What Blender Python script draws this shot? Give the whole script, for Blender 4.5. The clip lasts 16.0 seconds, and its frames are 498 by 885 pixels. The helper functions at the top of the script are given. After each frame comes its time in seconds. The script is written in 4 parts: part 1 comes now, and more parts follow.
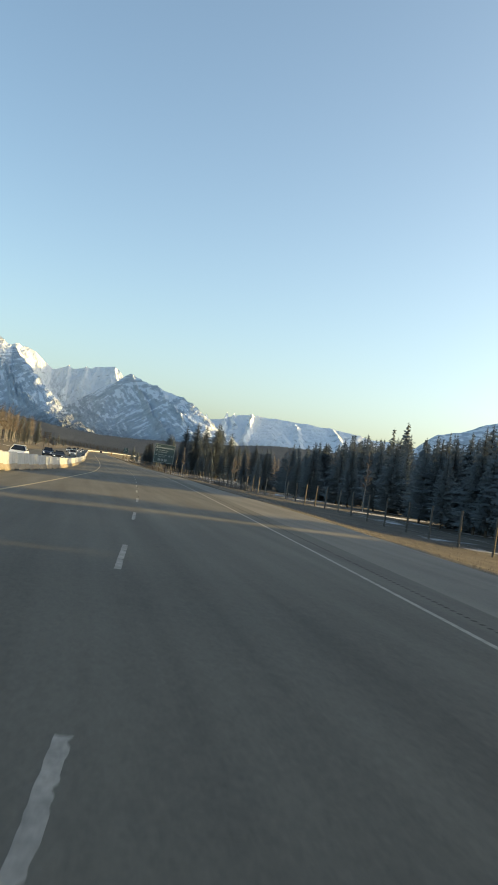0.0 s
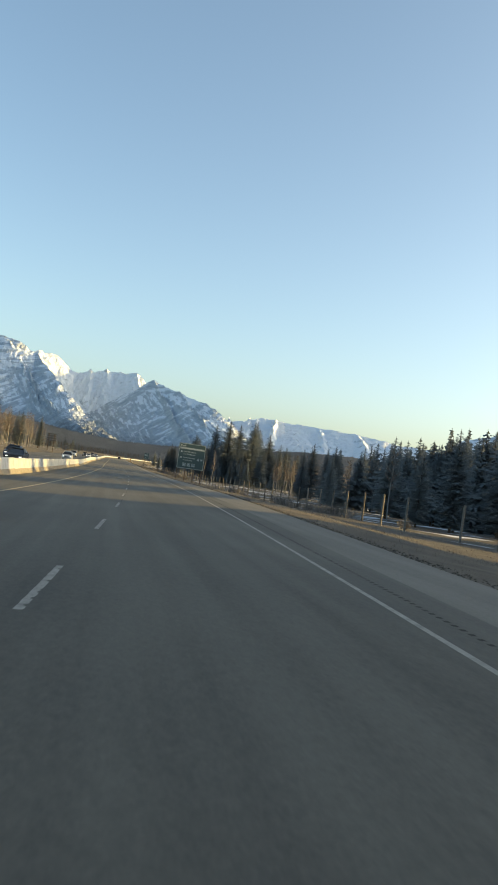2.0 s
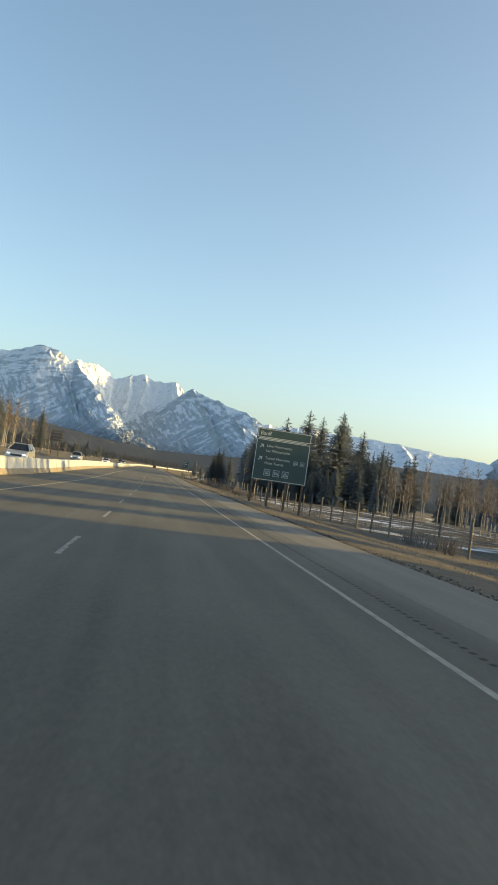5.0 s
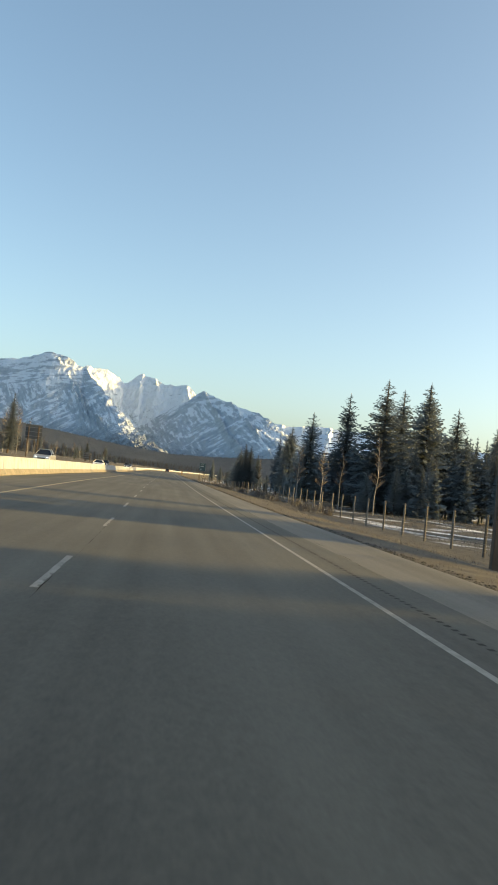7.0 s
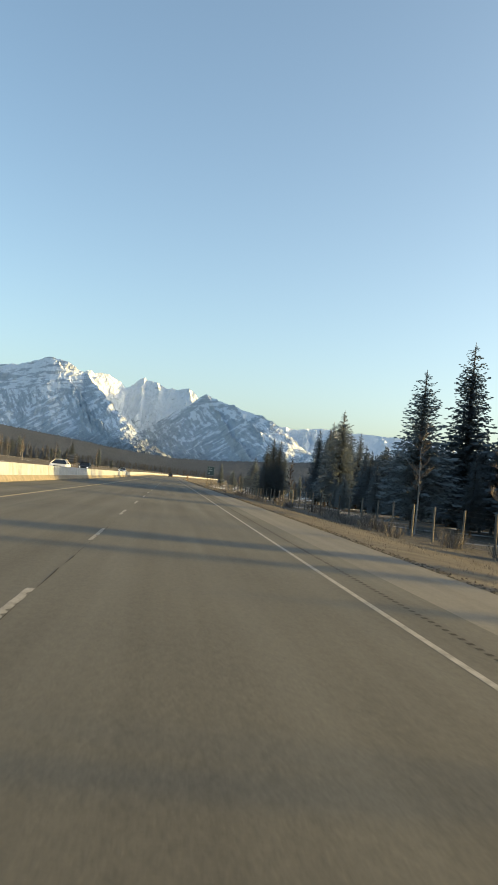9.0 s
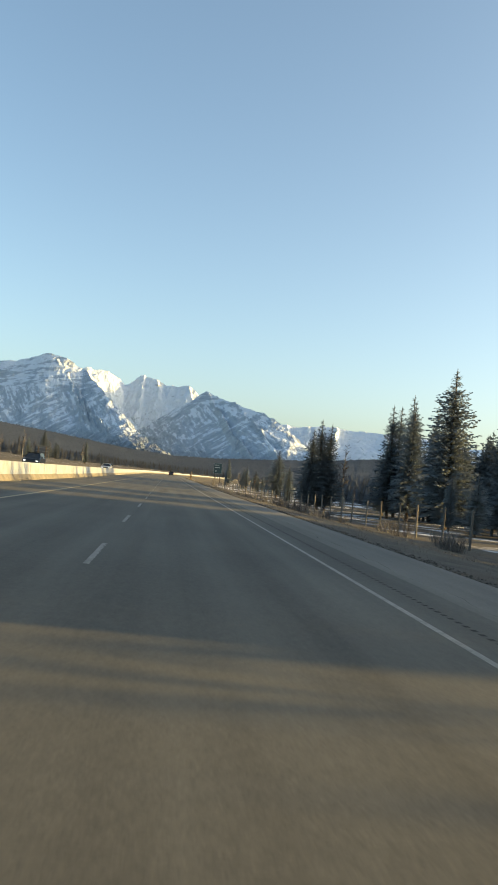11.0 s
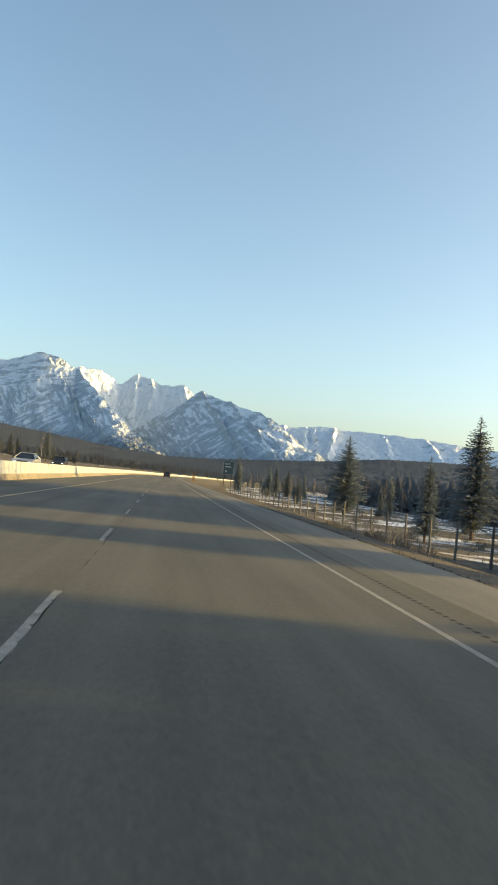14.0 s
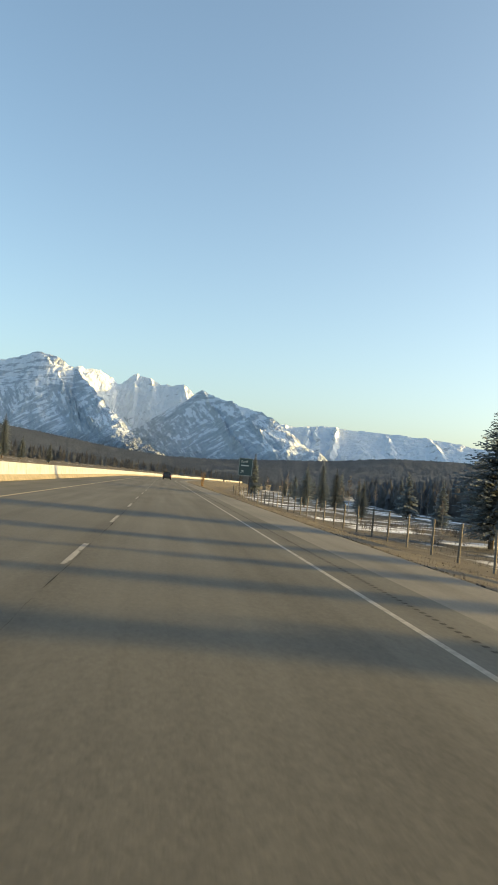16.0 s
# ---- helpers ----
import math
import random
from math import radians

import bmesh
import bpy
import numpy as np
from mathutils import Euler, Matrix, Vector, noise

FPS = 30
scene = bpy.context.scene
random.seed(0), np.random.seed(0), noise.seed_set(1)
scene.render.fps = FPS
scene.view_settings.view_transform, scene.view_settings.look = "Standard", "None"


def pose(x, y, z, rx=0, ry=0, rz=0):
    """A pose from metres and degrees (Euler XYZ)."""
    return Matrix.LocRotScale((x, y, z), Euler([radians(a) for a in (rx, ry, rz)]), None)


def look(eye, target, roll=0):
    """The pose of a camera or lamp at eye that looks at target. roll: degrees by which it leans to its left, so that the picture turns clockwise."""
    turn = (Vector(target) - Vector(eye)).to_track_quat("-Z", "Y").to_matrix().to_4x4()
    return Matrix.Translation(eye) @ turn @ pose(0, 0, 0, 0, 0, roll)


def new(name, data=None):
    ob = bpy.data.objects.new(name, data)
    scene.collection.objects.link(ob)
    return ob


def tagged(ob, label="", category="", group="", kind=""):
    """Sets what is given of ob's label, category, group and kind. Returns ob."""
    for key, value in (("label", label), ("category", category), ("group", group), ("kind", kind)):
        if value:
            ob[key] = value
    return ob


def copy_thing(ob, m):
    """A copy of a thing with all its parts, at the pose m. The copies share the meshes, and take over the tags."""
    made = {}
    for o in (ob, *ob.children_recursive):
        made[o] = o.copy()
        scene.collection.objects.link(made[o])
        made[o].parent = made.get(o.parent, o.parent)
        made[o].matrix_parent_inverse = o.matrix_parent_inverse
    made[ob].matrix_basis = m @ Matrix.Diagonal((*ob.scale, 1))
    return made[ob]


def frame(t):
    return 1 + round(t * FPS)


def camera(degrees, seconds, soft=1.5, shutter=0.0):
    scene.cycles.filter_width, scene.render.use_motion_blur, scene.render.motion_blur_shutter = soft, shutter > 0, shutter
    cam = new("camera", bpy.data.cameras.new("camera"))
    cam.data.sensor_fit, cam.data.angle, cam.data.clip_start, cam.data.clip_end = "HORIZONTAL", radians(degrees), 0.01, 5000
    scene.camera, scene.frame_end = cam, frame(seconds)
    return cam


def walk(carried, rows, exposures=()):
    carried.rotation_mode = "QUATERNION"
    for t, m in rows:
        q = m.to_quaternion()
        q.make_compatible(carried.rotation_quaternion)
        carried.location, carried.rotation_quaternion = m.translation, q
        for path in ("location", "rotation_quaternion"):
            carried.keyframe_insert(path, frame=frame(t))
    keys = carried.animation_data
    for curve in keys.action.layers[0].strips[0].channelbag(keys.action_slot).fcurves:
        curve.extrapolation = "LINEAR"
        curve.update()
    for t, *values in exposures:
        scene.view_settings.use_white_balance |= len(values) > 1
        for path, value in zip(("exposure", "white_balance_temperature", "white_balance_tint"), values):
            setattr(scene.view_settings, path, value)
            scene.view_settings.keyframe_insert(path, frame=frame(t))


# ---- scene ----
SECONDS = 16.0
cam = camera(35.0, SECONDS, soft=1.7, shutter=0.06)
EYE = 1.28          # eye above the road
ROWS = (
    (0.0, -8.99, -256.21, 2.08, 92.03, -8.38, -11.69), (0.5, -7.65, -242.03, 1.90, 92.02, -8.11, -11.17),
    (1.0, -6.44, -227.83, 1.72, 92.16, -8.23, -10.81), (1.5, -5.33, -213.62, 1.56, 92.25, -8.11, -10.45),
    (2.0, -4.33, -199.41, 1.41, 92.27, -8.18, -10.03), (2.5, -3.46, -185.19, 1.25, 92.41, -8.38, -9.53),
    (3.0, -2.70, -170.96, 1.11, 92.49, -8.54, -9.05), (3.5, -2.08, -156.72, 0.97, 92.59, -8.77, -8.51),
    (4.0, -1.57, -142.48, 0.84, 92.61, -8.86, -8.02), (4.5, -1.17, -128.24, 0.70, 92.62, -8.70, -7.60),
    (5.3, -0.68, -105.44, 0.48, 92.62, -8.12, -6.98), (6.2, -0.31, -79.80, 0.28, 92.60, -7.15, -6.45),
    (7.0, -0.14, -57.00, 0.13, 92.60, -6.50, -6.23), (7.5, -0.08, -42.75, 0.07, 92.66, -6.25, -6.23),
    (8.0, -0.03, -28.50, 0.02, 92.74, -5.87, -6.13), (8.5, -0.01, -14.25, 0.01, 92.77, -5.52, -6.04),
    (9.0, 0.00, 0.00, 0.00, 92.84, -5.71, -6.00), (11.5, 0.01, 71.25, -0.10, 92.69, -5.79, -6.01),
    (12.0, 0.02, 85.50, -0.13, 92.70, -5.75, -6.06), (12.5, 0.05, 99.75, -0.17, 92.71, -5.77, -6.12),
    (13.0, 0.09, 114.00, -0.20, 92.66, -5.50, -6.18), (13.5, 0.14, 128.25, -0.24, 92.72, -5.71, -6.27),
    (14.0, 0.23, 142.50, -0.25, 92.82, -5.70, -6.40), (14.5, 0.33, 156.75, -0.25, 92.82, -5.62, -6.40),
    (15.0, 0.42, 171.00, -0.26, 92.78, -5.47, -6.39), (15.5, 0.52, 185.25, -0.26, 92.84, -5.37, -6.41),
    (16.0, 0.62, 199.50, -0.25, 92.85, -5.51, -6.40),
)
walk(cam, [(t, pose(x, y, z + EYE, rx, ry, rz)) for t, x, y, z, rx, ry, rz in ROWS],
     exposures=((0.0, 1.42, 6750, 0), (16.0, 1.42, 6750, 0)))

# ---- light ----
SUN_AZ, SUN_EL = 4.0, 10.0    # degrees: behind square-right of the road, and above the horizon
SUN_DIR = Vector((math.cos(radians(SUN_AZ)) * math.cos(radians(SUN_EL)), -math.sin(radians(SUN_AZ)) * math.cos(radians(SUN_EL)), math.sin(radians(SUN_EL))))
world = bpy.data.worlds.new("sky")
scene.world = world
world.use_nodes = True
wn = world.node_tree
sky = wn.nodes.new("ShaderNodeTexSky")
sky.sky_type, sky.sun_disc = "NISHITA", False
sky.sun_elevation, sky.sun_rotation = radians(SUN_EL), math.atan2(SUN_DIR.x, SUN_DIR.y)
sky.altitude, sky.air_density, sky.dust_density, sky.ozone_density = 100, 0.75, 3.2, 1.0
bg = wn.nodes["Background"]
bg.inputs["Strength"].default_value = 0.145
wn.links.new(sky.outputs["Color"], bg.inputs["Color"])
sun = new("sun", bpy.data.lights.new("sun", "SUN"))
sun.data.energy, sun.data.angle, sun.data.color = 5.0, radians(0.53), (1.0, 0.64, 0.21)
sun.matrix_world = look((0, 0, 0), tuple(-SUN_DIR))

# ---- materials ----
MATS = {}


def mat(name, color, rough=0.8, metal=0.0, vary=0.25, scale=4.0, fine=40.0, bump=0.15, tint=None, spec=0.5, random_by=None, leaf=0.0, soft=0.0):
    """A surface with broad stains, fine grain and relief, in object metres; soft shades foliage as one canopy."""
    if name in MATS:
        return MATS[name]
    m = bpy.data.materials.new(name)
    m.use_nodes = True
    nt = m.node_tree
    p = nt.nodes["Principled BSDF"]
    p.inputs["Roughness"].default_value, p.inputs["Metallic"].default_value = rough, metal
    p.inputs["Specular IOR Level"].default_value = spec
    geo = nt.nodes.new("ShaderNodeNewGeometry")
    n1, n2 = nt.nodes.new("ShaderNodeTexNoise"), nt.nodes.new("ShaderNodeTexNoise")
    n1.inputs["Scale"].default_value, n1.inputs["Detail"].default_value = scale, 5
    n2.inputs["Scale"].default_value, n2.inputs["Detail"].default_value = fine, 4
    for n in (n1, n2):
        nt.links.new(geo.outputs["Position"], n.inputs["Vector"])
    mix = nt.nodes.new("ShaderNodeMix")
    mix.data_type = "FLOAT"
    mix.inputs[0].default_value = 0.45
    nt.links.new(n1.outputs["Fac"], mix.inputs[2])
    nt.links.new(n2.outputs["Fac"], mix.inputs[3])
    fac = mix.outputs[0]
    if random_by:
        add = nt.nodes.new("ShaderNodeMath")
        add.operation = "MULTIPLY_ADD"
        src = nt.nodes.new("ShaderNodeObjectInfo").outputs["Random"] if random_by == "object" else geo.outputs["Random Per Island"]
        nt.links.new(src, add.inputs[0])
        add.inputs[1].default_value = 0.5
        nt.links.new(fac, add.inputs[2])
        sub = nt.nodes.new("ShaderNodeMath")
        sub.operation = "SUBTRACT"
        nt.links.new(add.outputs[0], sub.inputs[0])
        sub.inputs[1].default_value = 0.25
        fac = sub.outputs[0]
    ramp = nt.nodes.new("ShaderNodeValToRGB")
    lo = tuple(c * (1 - vary) for c in color)
    hi = tuple(min(1, c * (1 + vary)) for c in (tint or color))
    ramp.color_ramp.elements[0].position, ramp.color_ramp.elements[1].position = 0.28, 0.72
    ramp.color_ramp.elements[0].color, ramp.color_ramp.elements[1].color = (*lo, 1), (*hi, 1)
    nt.links.new(fac, ramp.inputs[0])
    nt.links.new(ramp.outputs[0], p.inputs["Base Color"])
    if bump:
        b = nt.nodes.new("ShaderNodeBump")
        b.inputs["Strength"].default_value, b.inputs["Distance"].default_value = bump, 0.02
        nt.links.new(n2.outputs["Fac"], b.inputs["Height"])
        nt.links.new(b.outputs[0], p.inputs["Normal"])
    if leaf:
        out, glow, both = nt.nodes["Material Output"], nt.nodes.new("ShaderNodeBsdfTranslucent"), nt.nodes.new("ShaderNodeMixShader")
        nt.links.new(ramp.outputs[0], glow.inputs["Color"])
        both.inputs[0].default_value = leaf
        nt.links.new(p.outputs[0], both.inputs[1])
        nt.links.new(glow.outputs[0], both.inputs[2])
        nt.links.new(both.outputs[0], out.inputs["Surface"])
    if soft:
        up, face = nt.nodes.new("ShaderNodeVectorMath"), nt.nodes.new("ShaderNodeVectorMath")
        up.operation, face.operation = "MULTIPLY_ADD", "NORMALIZE"
        nt.links.new(geo.outputs["Normal"], up.inputs[0])
        up.inputs[1].default_value, up.inputs[2].default_value = (1 - soft,) * 3, (-0.06 * soft, -0.4 * soft, 0.9 * soft)
        nt.links.new(up.outputs[0], face.inputs[0])
        nt.links.new(face.outputs[0], p.inputs["Normal"])
    MATS[name] = m
    return m




def asphalt_material(name, dark, light, seed):
    """Asphalt: wheel-track streaks along the road, blotches, and pale stone speckle."""
    m = bpy.data.materials.new(name)
    m.use_nodes = True
    nt = m.node_tree
    L = nt.links.new
    p = nt.nodes["Principled BSDF"]
    p.inputs["Specular IOR Level"].default_value = 0.3
    geo = nt.nodes.new("ShaderNodeNewGeometry")

    def noise_tex(scale, detail, stretch):
        mp = nt.nodes.new("ShaderNodeMapping")
        mp.inputs["Scale"].default_value, mp.inputs["Location"].default_value = stretch, (seed, 0, 0)
        L(geo.outputs["Position"], mp.inputs[0])
        n = nt.nodes.new("ShaderNodeTexNoise")
        n.inputs["Scale"].default_value, n.inputs["Detail"].default_value = scale, detail
        L(mp.outputs[0], n.inputs["Vector"])
        return n.outputs["Fac"]

    streak, blotch, speck, stone = noise_tex(1.6, 4, (1, 0.03, 1)), noise_tex(0.35, 5, (1, 0.5, 1)), noise_tex(38, 4, (1, 1, 1)), noise_tex(17, 2, (1, 0.45, 1))

    def madd(a, k, b):
        n = nt.nodes.new("ShaderNodeMath")
        n.operation = "MULTIPLY_ADD"
        L(a, n.inputs[0])
        n.inputs[1].default_value = k
        if isinstance(b, float):
            n.inputs[2].default_value = b
        else:
            L(b, n.inputs[2])
        return n.outputs[0]

    fac = madd(stone, 0.25, madd(streak, 0.5, madd(blotch, 0.45, madd(speck, 0.4, -0.3))))
    ramp = nt.nodes.new("ShaderNodeValToRGB")
    ramp.color_ramp.elements[0].position, ramp.color_ramp.elements[1].position = 0.25, 0.8
    ramp.color_ramp.elements[0].color, ramp.color_ramp.elements[1].color = (*dark, 1), (*light, 1)
    L(fac, ramp.inputs[0])
    L(ramp.outputs[0], p.inputs["Base Color"])
    L(madd(streak, -0.25, 0.95), p.inputs["Roughness"])
    b = nt.nodes.new("ShaderNodeBump")
    b.inputs["Strength"].default_value, b.inputs["Distance"].default_value = 0.22, 0.008
    L(speck, b.inputs["Height"])
    L(b.outputs[0], p.inputs["Normal"])
    return m


ASPHALT = asphalt_material("asphalt", (0.042, 0.042, 0.038), (0.117, 0.112, 0.093), 0.0)
SHOULDER = asphalt_material("shoulder_asphalt", (0.075, 0.073, 0.066), (0.165, 0.156, 0.135), 7.0)
SEAL = mat("crack_sealer", (0.022, 0.02, 0.018), 0.95, vary=0.3, scale=3, fine=40, bump=0.2, spec=0.05)
WHITE_LINE = mat("worn_white_paint", (0.21, 0.203, 0.185), 0.8, vary=0.5, scale=5.0, fine=30, bump=0.2)
YELLOW_LINE = mat("worn_yellow_paint", (0.27, 0.225, 0.13), 0.7, vary=0.25, scale=3.0, fine=30, bump=0.2)
CONCRETE = mat("concrete", (0.225, 0.25, 0.29), 0.9, vary=0.4, scale=1.4, fine=18, bump=0.3, spec=0.25)
BARK = mat("spruce_bark", (0.10, 0.075, 0.055), 0.95, vary=0.35, scale=3, fine=30, bump=0.5, spec=0.1)
NEEDLE = mat("spruce_needles", (0.155, 0.18, 0.192), 0.9, vary=0.22, scale=0.9, fine=9, bump=0, tint=(0.165, 0.19, 0.2), spec=0.08, random_by="object", leaf=0.25, soft=0.6)
FAR_NEEDLE = mat("far_spruce_needles", (0.118, 0.126, 0.136), 0.9, vary=0.06, scale=0.012, fine=0.3, bump=0, tint=(0.124, 0.133, 0.142), spec=0.05, random_by="island", soft=1.0)
FAR_ASPEN = mat("far_bare_aspens", (0.1, 0.098, 0.094), 0.9, vary=0.12, scale=0.04, fine=0.5, bump=0, tint=(0.115, 0.11, 0.102), spec=0.05, random_by="island", soft=1.0)
ASPEN_BARK = mat("aspen_bark", (0.21, 0.205, 0.2), 0.9, vary=0.35, scale=2, fine=14, bump=0.3, spec=0.1)
TWIG = mat("bare_twigs", (0.145, 0.125, 0.11), 0.9, vary=0.35, scale=1, fine=9, bump=0, spec=0.1, random_by="object")
BRUSH = mat("grey_brown_brush", (0.15, 0.14, 0.13), 0.95, vary=0.35, scale=1, fine=9, bump=0, spec=0.1, random_by="object")
POST_WOOD = mat("weathered_post_wood", (0.135, 0.125, 0.11), 0.9, vary=0.3, scale=5, fine=40, bump=0.4, spec=0.1, random_by="object")
WIRE = mat("galvanised_wire", (0.4, 0.4, 0.4), 0.45, 0.9, bump=0)
SIGN_GREEN = mat("sign_green_sheeting", (0.022, 0.05, 0.057), 0.45, vary=0.12, scale=0.8, fine=20, bump=0.03)
SIGN_WHITE = mat("sign_white_sheeting", (0.4, 0.44, 0.44), 0.45, vary=0.08, scale=2, fine=20, bump=0)
SIGN_BLUE = mat("sign_blue_sheeting", (0.03, 0.075, 0.11), 0.45, vary=0.1, scale=2, fine=20, bump=0)
SIGN_BACK = mat("aluminium_sign_back", (0.3, 0.31, 0.32), 0.5, 0.6, vary=0.15, scale=2, fine=20, bump=0.05)
DARK_WOOD = mat("brown_timber_post", (0.09, 0.065, 0.045), 0.9, vary=0.3, scale=3, fine=30, bump=0.4)
GRASS = mat("dry_roadside_grass", (0.105, 0.096, 0.083), 0.95, vary=0.25, scale=1.5, fine=14, bump=0, tint=(0.145, 0.132, 0.113), spec=0.1, random_by="island")
TYRE = mat("tyre_rubber", (0.02, 0.02, 0.02), 0.85, vary=0.2, bump=0.1)
RIM = mat("alloy_rim", (0.45, 0.46, 0.48), 0.35, 0.9, vary=0.1, bump=0)
CAR_GLASS = mat("dark_car_glass", (0.012, 0.014, 0.016), 0.08, vary=0.1, bump=0, spec=0.8)
HEADLAMP_ON = bpy.data.materials.new("lit_headlamp")
HEADLAMP_ON.use_nodes = True
HEADLAMP_ON.node_tree.nodes["Principled BSDF"].inputs["Emission Color"].default_value = (1.0, 0.95, 0.85, 1)
HEADLAMP_ON.node_tree.nodes["Principled BSDF"].inputs["Emission Strength"].default_value = 0.7
LAMP_CLEAR = mat("headlamp_lens", (0.75, 0.75, 0.72), 0.15, vary=0.05, bump=0, spec=0.8)
LAMP_RED = mat("tail_lamp_lens", (0.35, 0.015, 0.012), 0.2, vary=0.1, bump=0, spec=0.8)
BLACK_TRIM = mat("black_plastic_trim", (0.025, 0.025, 0.027), 0.6, vary=0.2, bump=0.1)
GOLD_TWIG = mat("golden_willow_twigs", (0.2, 0.13, 0.06), 0.9, vary=0.3, scale=1, fine=9, bump=0, spec=0.1, random_by="island")


def ground_material():
    m = bpy.data.materials.new("grass_and_snow_ground")
    m.use_nodes = True
    nt = m.node_tree
    p = nt.nodes["Principled BSDF"]
    p.inputs["Roughness"].default_value, p.inputs["Specular IOR Level"].default_value = 0.95, 0.15
    geo = nt.nodes.new("ShaderNodeNewGeometry")

    def noise_tex(s, d):
        n = nt.nodes.new("ShaderNodeTexNoise")
        n.inputs["Scale"].default_value, n.inputs["Detail"].default_value = s, d
        nt.links.new(geo.outputs["Position"], n.inputs["Vector"])
        return n.outputs["Fac"]

    def ramp(src, a, ca, b, cb):
        r = nt.nodes.new("ShaderNodeValToRGB")
        r.color_ramp.elements[0].position, r.color_ramp.elements[1].position = a, b
        r.color_ramp.elements[0].color, r.color_ramp.elements[1].color = (*ca, 1), (*cb, 1)
        nt.links.new(src, r.inputs[0])
        return r.outputs[0]

    def blend(f, a, b):
        x = nt.nodes.new("ShaderNodeMix")
        x.data_type = "RGBA"
        nt.links.new(f, x.inputs[0])
        nt.links.new(a, x.inputs[6])
        nt.links.new(b, x.inputs[7])
        return x.outputs[2]

    grass = ramp(noise_tex(0.9, 8), 0.3, (0.066, 0.06, 0.05), 0.7, (0.12, 0.108, 0.088))
    soil = ramp(noise_tex(0.25, 5), 0.35, (0.062, 0.057, 0.049), 0.65, (0.115, 0.1, 0.081))
    base = blend(ramp(noise_tex(0.12, 4), 0.42, (0, 0, 0), 0.6, (1, 1, 1)), grass, soil)
    snow = ramp(noise_tex(4.0, 3), 0.2, (0.62, 0.64, 0.68), 0.8, (0.82, 0.83, 0.85))
    attr = nt.nodes.new("ShaderNodeAttribute")
    attr.attribute_name = "snowiness"
    add = nt.nodes.new("ShaderNodeMath")
    nt.links.new(noise_tex(0.16, 7), add.inputs[0])
    nt.links.new(attr.outputs["Fac"], add.inputs[1])
    snow_mask = ramp(add.outputs[0], 0.6, (0, 0, 0), 0.74, (1, 1, 1))
    nt.links.new(blend(snow_mask, base, snow), p.inputs["Base Color"])
    b = nt.nodes.new("ShaderNodeBump")
    b.inputs["Strength"].default_value, b.inputs["Distance"].default_value = 0.7, 0.08
    nt.links.new(noise_tex(6, 6), b.inputs["Height"])
    nt.links.new(b.outputs[0], p.inputs["Normal"])
    return m


